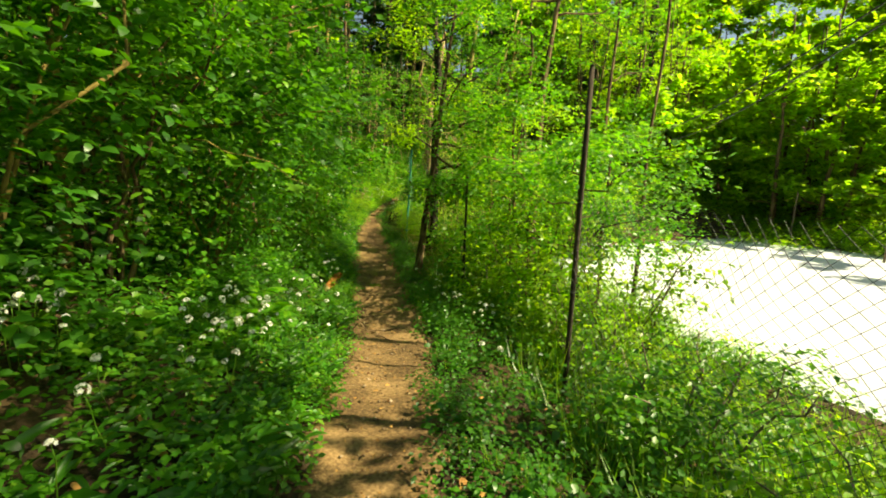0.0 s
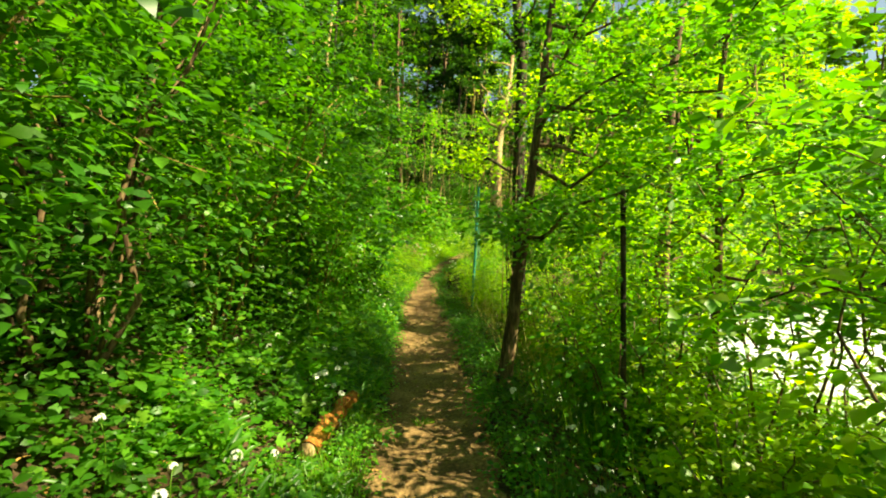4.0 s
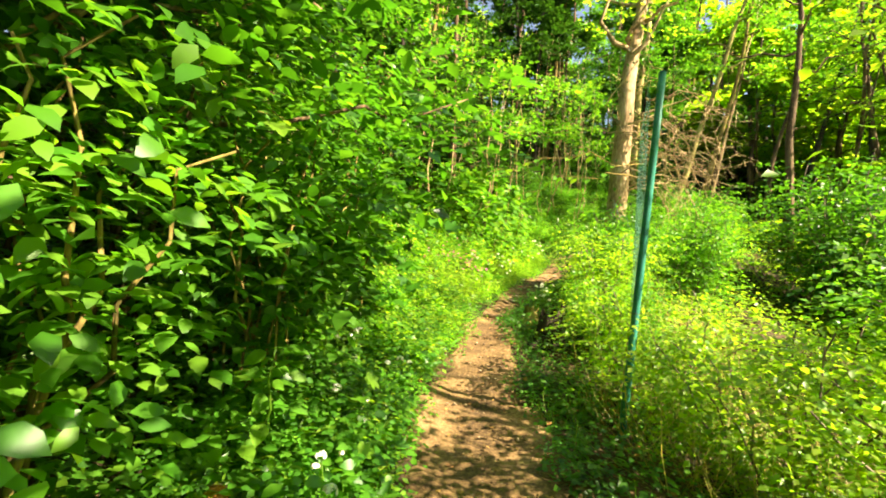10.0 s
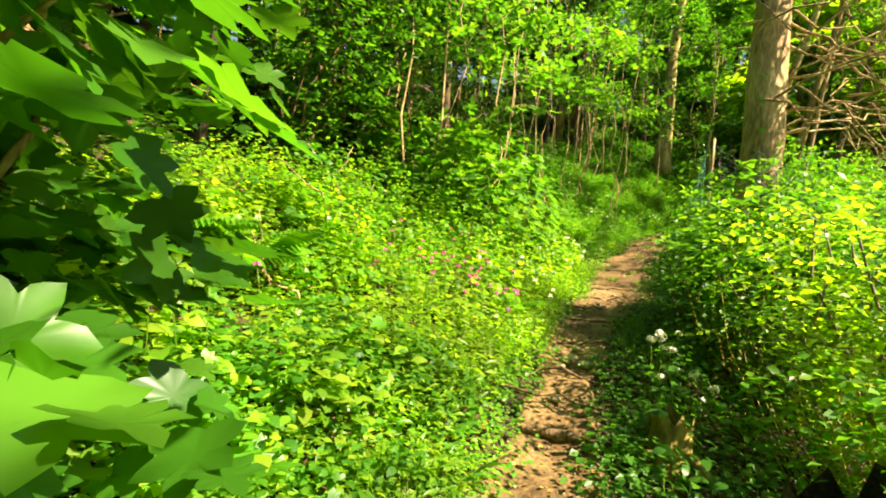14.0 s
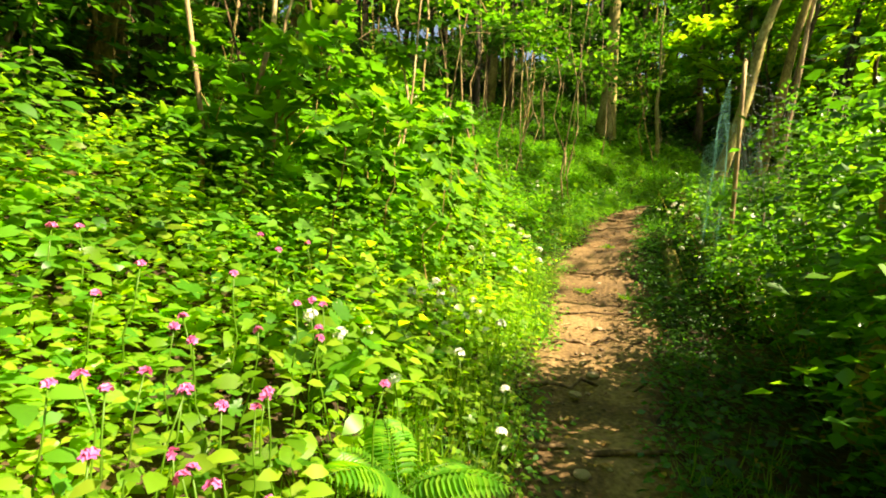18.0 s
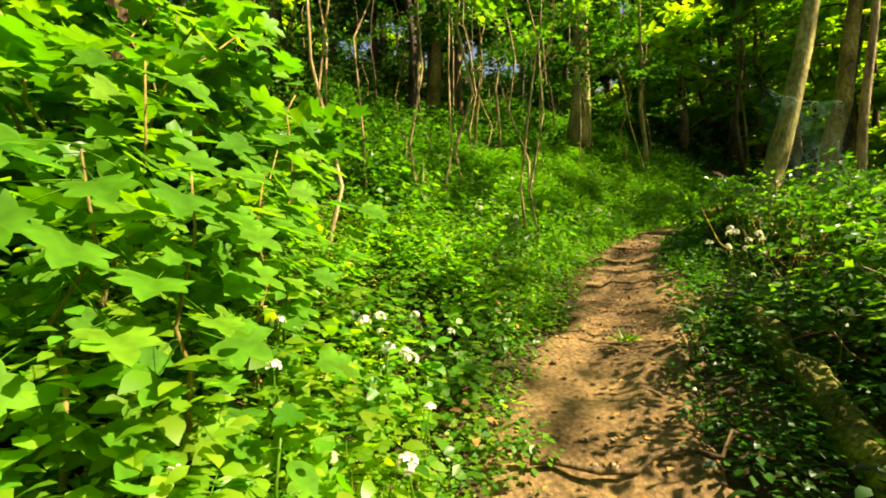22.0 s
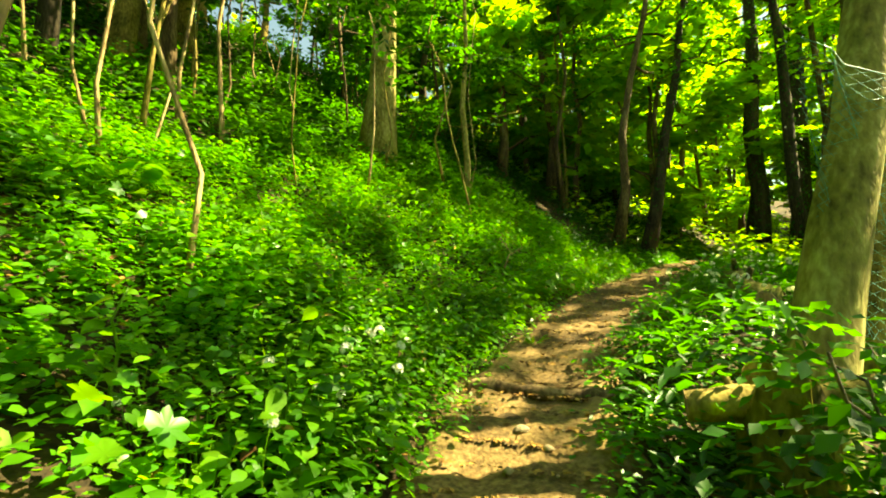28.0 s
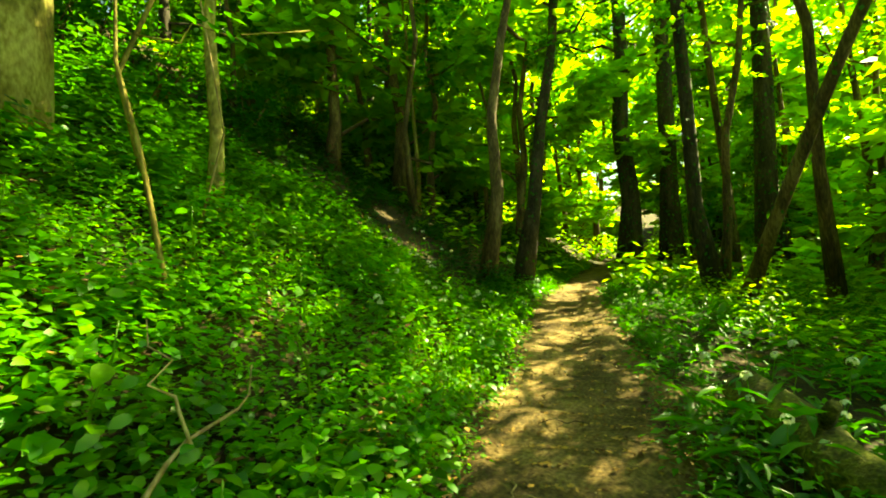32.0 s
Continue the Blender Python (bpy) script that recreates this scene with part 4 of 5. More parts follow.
# ---- ground cover ----
def strewn(n, s_lo, s_hi, l_lo, l_hi, gap=0.06, patch=0.0, shift=0.0):
    """Places beside the path, off its trodden part; patch keeps only uneven patches."""
    s, l = rng.uniform(s_lo, s_hi, n), rng.uniform(l_lo, l_hi, n)
    x, y, z = spot(s, l)
    _, lat, _, hw = along(x, y)
    keep = np.abs(lat) > hw + gap * rng.uniform(-0.6, 2.0, n)
    if patch:
        keep &= np.sin(x * 1.9 + shift + 1.5 * np.sin(y * 1.1 + shift)) * np.sin(y * 1.6 - shift + np.sin(x * 1.3)) > patch - 1 + rng.normal(0, 0.25, n)
    return np.stack([x, y, z], 1)[keep]


def edged(n, s_lo, s_hi, side, inner=-0.10, outer=0.28):
    """Places along one edge of the path, some of them inside the trodden part, in uneven tufts."""
    s = rng.uniform(s_lo, s_hi, n) + S0
    i = np.clip(np.searchsorted(TRACK_S, s), 0, len(TRACK) - 1)
    wave = 0.05 * np.sin(s * 3.1 + side) + 0.05 * np.sin(s * 7.7) + 0.04 * np.sin(s * 17.0)
    l = side * (TRACK[i, 3] / 2 + wave + rng.uniform(inner, outer, n))
    x, y = TRACK[i, 0] - TRACK_D[i, 1] * l, TRACK[i, 1] + TRACK_D[i, 0] * l
    return np.stack([x, y, height(x, y) - 0.01], 1)


def herbs(name, at, tall, size, per, mat, label, shape=OVAL, spread=0.16, dip=-0.15, flat=0.28):
    """Leafy low plants, joined into one cover."""
    n = len(at)
    k = np.arange(per)
    f = (0.16 + 0.84 * (k // 2 + 1) / ((per + 1) // 2))[None] + rng.normal(0, 0.04, (n, per))
    a = rng.uniform(0, 6.283, (n, 1)) + (k % 2)[None] * math.pi + (k // 2)[None] * 1.65 + rng.normal(0, 0.35, (n, per))
    wave = np.sin(at[:, 0] * 2.3 + 1.7 * np.sin(at[:, 1] * 1.3)) * np.sin(at[:, 1] * 2.0 + 1.4 * np.sin(at[:, 0] * 1.1 + 2))
    grow = rng.uniform(0.4, 1.2, (n, 1)) * (0.95 + 0.5 * wave)[:, None]
    lean = rng.normal(0, 0.22, (n, 1, 2)) * tall
    r = spread * (1.15 - 0.85 * f) * rng.uniform(0.3, 1.0, (n, per))
    out = np.stack([np.cos(a), np.sin(a), dip + 0.35 * (f - 0.6) + rng.normal(0, 0.22, (n, per))], -1)
    p = at[:, None] + np.stack([np.cos(a) * r, np.sin(a) * r, f * tall * grow], -1)
    p[..., :2] += lean * (f ** 2)[..., None]
    up = np.array([0.34, -0.20, 1.0]) + rng.normal(0, flat, (n, per, 3))
    big = size * (1.35 - 0.75 * f) * (0.6 + 0.45 * grow) * rng.uniform(0.6, 1.3, (n, per))
    geo = leaves(shape, p.reshape(-1, 3), out.reshape(-1, 3), up.reshape(-1, 3), big.ravel())
    return put(name, geo, mat, label=label, category="undergrowth", kind="stuff")


def blades(name, at, tall, mat, label, per=14, slim=1.0):
    n = len(at)
    a = rng.uniform(0, 6.283, (n, per))
    p = at[:, None] + np.stack([np.cos(a), np.sin(a), 0 * a], -1) * rng.uniform(0, 0.07, (n, per, 1))
    lean = rng.uniform(0.3, 1.6, (n, per))
    ahead = np.stack([np.cos(a) * lean, np.sin(a) * lean, np.ones_like(a)], -1)
    up = np.stack([np.cos(a), np.sin(a), -0.4 + 0 * a], -1)
    return put(name, leaves((BLADE[0] * [slim, 1, 1], BLADE[1]), p.reshape(-1, 3), ahead.reshape(-1, 3), up.reshape(-1, 3), (tall * rng.uniform(0.5, 1.3, (n, per))).ravel()), mat, label=label, category="grass", kind="stuff")


# nettle leaf tones paint the light: deeper for shade, yellower for sun
herbs("nettles", strewn(2700, -5, 21, 1.7, 3.6), 0.50, 0.095, 10, LEAF, "leafy green nettles on the shaded bank")
herbs("nettles", strewn(1500, 11.5, 21, 0.7, 1.8), 0.42, 0.085, 10, LEAF, "leafy green nettles beside the path")
herbs("low_herbs", strewn(4200, -5, 21, 0.45, 2.1, patch=0.45), 0.26, 0.065, 10, LEAF_LIGHT, "light green low herbs beside the path", DIAMOND)
herbs("garlic_leaves", strewn(2000, -5, 21, 0.45, 2.0, patch=0.6, shift=2), 0.22, 0.19, 5, LEAF, "broad pointed wild garlic leaves", LONG, 0.06, 0.45)
herbs("tall_nettles", strewn(620, 21.5, 26.5, 1.5, 4.2, patch=0.45), 0.85, 0.095, 16, LEAF_LIGHT, "tall sunlit nettles and young leaves on the bank", spread=0.16)
herbs("tall_nettles", strewn(620, 26.5, 33, 2.0, 4.4, patch=0.45), 0.80, 0.10, 16, LEAF, "tall leafy nettles higher up the bank", spread=0.16)
herbs("lobed_seedlings", strewn(420, 3, 20, 0.8, 2.6, patch=0.6, shift=5), 0.45, 0.12, 5, LEAF_LIGHT, "young lobed tree seedlings under the bushes", MAPLE, 0.14)
herbs("yellow_herbs", strewn(700, 12, 22, 0.5, 1.5, patch=0.8, shift=6), 0.34, 0.10, 8, LEAF_SUN_YELLOW, "bright yellow-green herbs in a sunny gap", LONG, 0.08, 0.2)
herbs("lobed_seedlings", strewn(800, 20, 34, 0.9, 3.6, patch=0.45, shift=5), 0.50, 0.11, 5, LEAF_LIGHT, "young lobed tree seedlings on the sunny bank", MAPLE, 0.14)
# brighter yellow leaves add sunlight to the open bank by colour
herbs("nettles", strewn(2200, 18, 28, 0.8, 4.8), 0.55, 0.105, 12, LEAF_SUN_YELLOW, "leafy nettles on the open bank, yellowed as painted sun")
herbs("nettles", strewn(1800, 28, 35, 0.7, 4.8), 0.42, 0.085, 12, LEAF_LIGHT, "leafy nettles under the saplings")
herbs("low_herbs", strewn(4200, 19, 30, 0.22, 2.8, patch=0.45, shift=1), 0.30, 0.055, 12, LEAF_SUN_YELLOW, "herbs on the sunny bank, yellow-green tone painting sunlight", DIAMOND)
herbs("low_herbs", strewn(2600, 29, 36, 0.22, 2.8, patch=0.45, shift=1), 0.26, 0.06, 10, LEAF_LIGHT, "light green herbs among dead leaves", DIAMOND)
herbs("round_leaved_herbs", strewn(420, 27, 36, 0.6, 2.6, patch=0.6, shift=3), 0.32, 0.10, 8, LEAF, "round-leaved green plants on the bank", RICH)
# leaves lightened by colour where little sun reaches the bank
herbs("nettles", strewn(4600, 33, 43, 0.55, 4.8), 0.42, 0.09, 11, LEAF_LIGHT, "plants covering the bank in the wood, lightened for missing sun")
herbs("dead_stalks", strewn(520, 27, 44, 0.6, 4.2, patch=0.5, shift=7), 0.24, 0.085, 6, DRY, "dry brown leaves and dead stalks among the plants", spread=0.2)
# dark leaf colour stands in for deep shade on this bank
herbs("shade_nettles", strewn(4800, 41.5, 54, 1.2, 8.0, patch=0.85), 0.40, 0.12, 7, LEAF_IVY_SHADE, "sparse plants on a bare bank, darkened as painted shade", DIAMOND)
herbs("nettles", strewn(1700, 42, 54, 0.45, 1.5), 0.34, 0.085, 10, LEAF, "green plants at the foot of the dark bank")
herbs("nettles", strewn(3000, 30, 43, 3.5, 8.0), 0.42, 0.15, 7, LEAF, "green undergrowth covering the wooded slope", DIAMOND)
herbs("low_herbs", strewn(3600, 33, 43.5, 0.40, 4.0, patch=0.45, shift=4), 0.26, 0.06, 9, LEAF_LIGHT, "small light green plants on the wooded slope", DIAMOND)
herbs("edge_herbs", edged(3600, -5, 50, 1), 0.15, 0.05, 8, LEAF_LIGHT, "low green plants spilling over the path edge", DIAMOND)
herbs("edge_herbs", edged(3000, -5, 50, -1), 0.15, 0.055, 8, LEAF, "low plants spilling over the lower path edge", DIAMOND)
herbs("edge_herbs", strewn(2000, -5, 50, 0.30, 0.95), 0.14, 0.05, 8, LEAF_LIGHT, "low green plants edging the path", DIAMOND)
herbs("edge_herbs", strewn(3600, -5, 50, -1.15, -0.30), 0.15, 0.055, 8, LEAF, "low plants edging the lower side of the path", DIAMOND)
herbs("fence_herbs", strewn(2900, -5, 23, -2.6, -0.55), 0.34, 0.075, 8, LEAF, "green plants between path and fence")
# darker leaf tone past 23 m paints the shade below the path
herbs("fence_herbs", strewn(900, 23, 33, -2.6, -0.50, patch=0.8), 0.30, 0.075, 8, LEAF_IVY_SHADE, "plants below the path, leaves darkened as painted shade")
herbs("garlic_leaves", strewn(500, 26, 34, -3.0, -0.50, patch=0.8), 0.22, 0.17, 5, LEAF_IVY_SHADE, "wild garlic leaves below the path, darkened as painted shade", LONG, 0.06, 0.45)
herbs("garlic_leaves", strewn(1800, 33, 54, -4.5, -0.50), 0.26, 0.20, 5, LEAF, "wild garlic leaves below the path", LONG, 0.06, 0.45)
herbs("low_herbs", strewn(2700, 32, 56, -6.0, -0.50), 0.28, 0.08, 8, LEAF, "green herbs on the ground below the path", DIAMOND)
# hillside cover takes the dark leaf tone as painted shade
herbs("slope_cover", strewn(9000, 10, 66, 4.0, 22.0), 0.55, 0.22, 6, LEAF_IVY_SHADE, "undergrowth up the hillside, darkened as painted shade", DIAMOND)
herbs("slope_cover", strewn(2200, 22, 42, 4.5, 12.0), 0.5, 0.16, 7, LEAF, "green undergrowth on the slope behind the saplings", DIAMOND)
herbs("slope_cover", strewn(2600, -14, 12, 3.6, 16.0), 0.55, 0.22, 6, LEAF_IVY_SHADE, "undergrowth on the upper slope, darkened as painted shade", DIAMOND)
herbs("yard_bank_weeds", strewn(9000, -14, 46, -7.5, -2.0), 0.5, 0.11, 7, LEAF_SUN_YELLOW, "bright weeds on the bank above the yard", DIAMOND)
yx, yy = np.concatenate([rng.uniform(26.6, 44, 3000), rng.uniform(26.4, 30, 1500), rng.uniform(10, 30, 1500)]), np.concatenate([rng.uniform(-18, 34, 3000), rng.uniform(-18, 30, 1500), rng.uniform(18.8, 23, 1500)])
herbs("yard_edge_weeds", np.stack([yx, yy, height(yx, yy)], 1)[along(yx, yy)[1] < -5], 1.1, 0.30, 6, LEAF_SUN_YELLOW, "rank sunlit weeds along the far yard edge", DIAMOND, 0.3)
# yellow leaf tone brightens the far floor in place of light
herbs("far_floor_cover", strewn(6000, 46, 90, -18, 14), 0.8, 0.32, 6, LEAF_SUN_YELLOW, "undergrowth on the far wood floor, brightened as painted light", DIAMOND)

# the rough grass beyond the yard
gx, gy = np.meshgrid(np.linspace(8, 46, 77), np.linspace(-20, 34, 109))
gx, gy = gx.ravel(), gy.ravel()
gv = np.stack([gx, gy, height(gx, gy) + 0.03], 1)
gi = (np.arange(108)[:, None] * 77 + np.arange(76)[None]).ravel()
gi = gi[((gx[gi] > 26.6 + 0.5 * np.sin(gy[gi] * 1.3)) | (gy[gi] > 18.9)) & (along(gx[gi], gy[gi])[1] < -6.0)]
put("verge", (gv, np.stack([gi, gi + 1, gi + 78, gi + 77], 1)), VERGE, label="sunlit rough grass beyond the yard", category="grass", kind="structure")
blades("verge_grass", np.stack([rng.uniform(26.4, 31, 1500), rng.uniform(-18, 30, 1500), np.full(1500, LOT_Z + 0.1)], 1), 0.9, GRASS, "tall sunlit grass along the yard edge", 9)


# ---- fence posts, netting and cables ----
def fence_post(name, foot, top, r, mat, label):
    foot, top = np.array(foot, float), np.array(top, float)
    root = thing(name, foot, label, "post", "fence posts")
    d = top - foot
    put("shaft", tube(np.array([d * t for t in (-0.08, 0.2, 0.5, 0.8, 1.0)]), np.full(5, r) * [1.05, 1.0, 0.98, 0.97, 0.93], 10, 0.02), mat, root, True)
    put("cap", tube(np.array([d, d * (1 + 0.012 / np.linalg.norm(d))]), [r * 1.06, r * 0.7], 10), mat, root)
    for f in (0.35, 0.62, 0.88):
        a = np.linspace(0, 2 * math.pi, 9)
        ring = np.stack([np.cos(a) * r * 1.08, np.sin(a) * r * 1.08, np.zeros(9)], 1) + d * f
        put("wire_tie", tube(ring, np.full(9, 0.003), 4), WIRE, root, label="twisted wire tie")
    return root


fence_post("fence_post", on(1.52, -4.47), (1.56, -4.48, 3.25), 0.026, BARK_DARK, "tall slim weathered fence post above the yard")
fence_post("fence_post", on(1.95, 0.45), (2.02, 0.65, 2.25), 0.026, BARK_DARK, "dark slim fence post among bushes")
fence_post("fence_post", on(2.25, 9.02), (2.38, 8.82, 3.25), 0.036, GREEN_PAINT, "green painted metal fence post leaning outwards")
fence_post("fence_post", on(5.10, 17.18), (5.20, 17.10, 3.85), 0.022, BARK_PALE, "round wooden fence post lit by sun")
fence_post("fence_post", on(1.25, -9.6), (1.28, -9.6, 3.2), 0.030, WOOD, "weathered fence post at the start of the path")
fence_post("yard_post", on(7.26, 1.27), (7.3, 1.3, 1.0), 0.022, WIRE, "thin grey metal post at the edge of the yard")
for x, y, tall in [(24.8, 7.1, 3.6), (27.0, 13.5, 3.4), (23.5, 1.0, 3.6)]:
    fence_post("yard_post", on(x, y), (x + 0.15, y, ground_at(x, y) + tall), 0.05, WOOD, "pale post at the far side of the yard")


def netting(name, a, b, low_a, low_b, high_a, high_b, cell, r, mat, label, sag=0.05, diamond=True):
    """A hung net between two posts: crossing strands of thin cord."""
    a, b = np.array(a, float), np.array(b, float)
    root = thing(name, (a[0], a[1], low_a), label, "netting")
    org = np.array([a[0], a[1], low_a])
    long = float(np.hypot(*(b - a)))
    tall = max(high_a - low_a, high_b - low_b)

    def place(u, v):
        lo, hi = low_a + (low_b - low_a) * u, high_a + (high_b - high_a) * u
        xy = a + (b - a) * u
        z = lo + (hi - lo) * v - sag * math.sin(u * math.pi) * v
        return np.array([xy[0] + 0.03 * math.sin(u * 19 + v * 7), xy[1] + 0.03 * math.sin(u * 23 + v * 9), z]) - org
    geos = []
    nu, nv = int(long / cell), int(tall / cell)
    if diamond:
        for i in range(-nv, nu):
            for turn in (1, -1):
                us = [(i + k) for k in range(nv + 1)]
                pts = [place(u / nu, (k if turn > 0 else nv - k) / nv) for k, u in enumerate(us) if 0 <= u <= nu]
                if len(pts) > 2:
                    geos.append(tube(np.array(pts), np.full(len(pts), r), 3, cap=False))
    else:
        for i in range(nu + 1):
            geos.append(tube(np.array([place(i / nu, k / nv) for k in range(nv + 1)]), np.full(nv + 1, r), 3, cap=False))
        for k in range(nv + 1):
            geos.append(tube(np.array([place(i / nu, k / nv) for i in range(nu + 1)]), np.full(nu + 1, r), 3, cap=False))
    put("mesh", join(geos), mat, root)
    if diamond and cell < 0.1 or not diamond:
        put("top_cord", tube(np.array([place(t, 1.0) for t in np.linspace(0, 1, 9)]), np.full(9, r * 1.8), 4), mat, root)
    return root


netting("dark_netting", (1.25, -9.6), (1.54, -4.47), 0.25, 0.0, 2.25, 2.1, 0.10, 0.0019, BLACK_NET, "dark diamond netting hung along the yard fence", 0.12)
netting("green_netting", (2.30, 8.95), (2.62, 9.75), 1.0, 0.9, 3.2, 1.9, 0.055, 0.0011, NET, "torn pale green netting hanging from a post", 0.15)
netting("green_netting", (4.15, 14.6), (4.40, 13.3), 1.9, 1.2, 2.95, 2.15, 0.05, 0.0012, NET, "green netting drooping over bushes", 0.15)
netting("green_netting", (5.02, 17.45), (5.12, 17.20), 1.5, 1.7, 2.9, 3.7, 0.045, 0.0013, NET, "bunched green netting hanging by a post", 0.10)
netting("wire_netting", (5.20, 17.12), (6.1, 17.3), 1.9, 1.9, 3.75, 3.5, 0.10, 0.0014, WIRE, "pale square wire netting beside a post", 0.05, False)
netting("green_netting", (9.15, 22.1), (9.75, 21.5), 3.4, 3.2, 4.9, 4.5, 0.055, 0.0012, NET, "green netting wrapped round leaning trunks", 0.10)
for k, (a, b) in enumerate([((9.0, 1.62, 4.9), (3.8, -8.0, 4.95)), ((9.6, 1.9, 4.85), (3.2, -8.0, 4.5))]):
    a, b = np.array(a), np.array(b)
    e = thing("overhead_cable", a, "black overhead cable above the yard edge", "cable", "cables")
    far = a + (a - b) * 1.2
    far[2] = 4.6
    put("cable", tube(np.array([far + (b - far) * t - [0, 0, 0.5 * math.sin(t * math.pi)] for t in np.linspace(0, 1, 14)]) - a, np.full(14, 0.014), 5), BLACK_NET, e, True)


# ---- stumps, logs, roots, sticks and stones ----
def log(name, a, b, r, mat, label, stubs=2):
    a, b = np.array(a, float), np.array(b, float)
    root = thing(name, a, label, "log")
    line = bend((0, 0, 0), b - a, 9, 0.012)
    put("bark", tube(line, r * rng.uniform(0.88, 1.1, 9), 11, 0.06, cap=False), mat, root, True)
    for p, q in ((line[0], line[1]), (line[-1], line[-2])):
        put("cut_end", tube(np.array([p, p + (q - p) * 0.06]), [r * 0.93, r * 0.95], 11, 0.04), BARK_PALE, root, label="pale split end of the log")
    for i in range(stubs):
        p = line[2 + 3 * i]
        put("branch_stub", tube(np.array([p, p + rng.normal(0, 1, 3) * [0.6, 0.6, 0.2] * r * 1.2 + [0, 0, r * 1.7]]), [r * 0.35, r * 0.22], 6), mat, root)
    return root


ORANGE = solid_material("rotten_orange_wood", [(0.25, (0.10, 0.032, 0.007)), (0.5, (0.30, 0.105, 0.018)), (0.78, (0.52, 0.23, 0.05))], 6, 40, 0.95, 1.0, 0.04)
log("rotten_log", on(-0.78, 0.35, 0.10), on(-0.50, 1.60, 0.14), 0.075, ORANGE, "rotten orange-brown log among garlic")
log("rotten_log", on(-0.62, 4.9, 0.08), on(-0.60, 6.9, 0.16), 0.085, ORANGE, "rotten orange-brown log at the path edge")
log("mossy_log", on(6.02, 19.45, 0.05), on(4.95, 17.75, 0.03), 0.09, MOSS, "mossy log lying along the path edge")
log("mossy_log", on(8.75, 21.75, 0.06), on(7.75, 20.95, 0.03), 0.085, MOSS, "short mossy log sunk among plants", 1)
log("mossy_log", on(13.7, 24.45, 0.16), on(11.3, 23.15, 0.12), 0.15, MOSS, "sunlit yellow mossy log beside the path")
log("mossy_log", on(13.9, 23.4, 0.08), on(12.2, 22.5, 0.06), 0.11, BARK_MOSS, "second mossy log behind the first")
log("root_step", on(8.22, 23.77, 0.01), on(8.70, 22.98, 0.01), 0.05, BARK, "worn root crossing the path like a step", 0)
log("root_step", on(1.55, 12.35, 0.0), on(1.25, 12.5, 0.0), 0.035, BARK, "small root across the narrow path", 0)


def stump(name, place, r, tall, mat, label):
    root = thing(name, place, label, "stump")
    v, f = tube(np.array([(0, 0, -0.2), (0, 0, 0.0), (0.01, 0, tall * 0.35), (0.02, 0.01, tall * 0.75), (0.03, 0.01, tall)]), [r * 1.4, r * 1.25, r, r * 0.95, r * 0.9], 16, 0.07, cap=False)
    ragged = v[:, 2] > tall * 0.9
    v[ragged, 2] += rng.uniform(-0.25, 0.2, ragged.sum()) * tall
    put("shell", (v, f), mat, root)
    v2, f2 = tube(np.array([(0, 0, 0), (0.02, 0.01, tall * 0.72)]), [r * 0.8, r * 0.75], 14, 0.08)
    put("core", (v2, f2), CHAR, root, label="dark hollow core of the stump")
    for k in range(4):
        a = k * 1.6 + 0.4
        put("root", tube(bend((math.cos(a) * r, math.sin(a) * r, 0.06), (math.cos(a) * r * 2.6, math.sin(a) * r * 2.6, -0.06), 5, 0.05), np.linspace(r * 0.3, 0.02, 5), 6), mat, root, True)
    return root


stump("tree_stump", on(2.08, 11.22), 0.19, 0.52, CHAR, "dark rotten stump hidden in bushes")
stump("tree_stump", on(1.98, 12.2), 0.12, 0.26, BARK_MOSS, "low mossy yellow stump by the path")
stump("root_plate", on(8.5, 22.05), 0.17, 0.55, BARK_MOSS, "mossy tangle of roots at the foot of a leaning trunk")
log("gnarled_root", on(8.3, 22.35, 0.35), on(8.8, 21.75, 0.5), 0.07, BARK_MOSS, "gnarled mossy root arching beside a trunk", 1)

for a, b, r in [((-0.55, -2.0), (0.35, -2.35), 0.014), ((-0.2, -2.3), (0.1, -2.9), 0.010), ((0.9, 12.9), (2.1, 12.7), 0.012), ((4.6, 18.0), (5.2, 17.6), 0.012), ((6.9, 22.6), (7.9, 22.0), 0.016), ((1.3, 13.5), (2.1, 13.2), 0.018), ((1.7, 14.2), (2.5, 14.0), 0.016), ((2.2, 15.2), (3.0, 14.9), 0.02), ((2.5, 15.9), (3.5, 15.6), 0.016), ((3.0, 16.7), (4.0, 16.5), 0.02), ((3.4, 17.5), (4.3, 17.2), 0.014), ((4.1, 18.8), (5.1, 18.5), 0.018), ((5.6, 20.9), (6.5, 20.5), 0.018), ((6.2, 21.8), (7.1, 21.3), 0.016)]:
    e = thing("tree_root", on(*a, 0.03), "thin root running over the bare path", "root", "roots on the path")
    p0, p1 = np.array(on(*a, 0.012)), np.array(on(*b, 0.012))
    put("root_strand", tube(bend(p0, p1, 9, 0.03) - p0 - [0, 0, 0.015], np.linspace(r, r * 0.5, 9), 6), BARK, e, True)


def rock(place, size, mat=STONE, name="stone"):
    bm = bmesh.new()
    bmesh.ops.create_icosphere(bm, subdivisions=2, radius=1.0)
    for v in bm.verts:
        v.co *= 1 + 0.22 * noise.noise(v.co * 1.6 + Vector(place))
        v.co.z *= 0.55
    me = bpy.data.meshes.new(name)
    bm.to_mesh(me)
    bm.free()
    me.materials.append(mat)
    ob = new(name, me)
    ob.location, ob.scale = place, (size, size * rng.uniform(0.7, 1.2), size)
    ob.rotation_euler = (0, 0, rng.uniform(0, 6))
    return tagged(ob, "pale stone set in the bare earth path", "stone", "stones on the path")


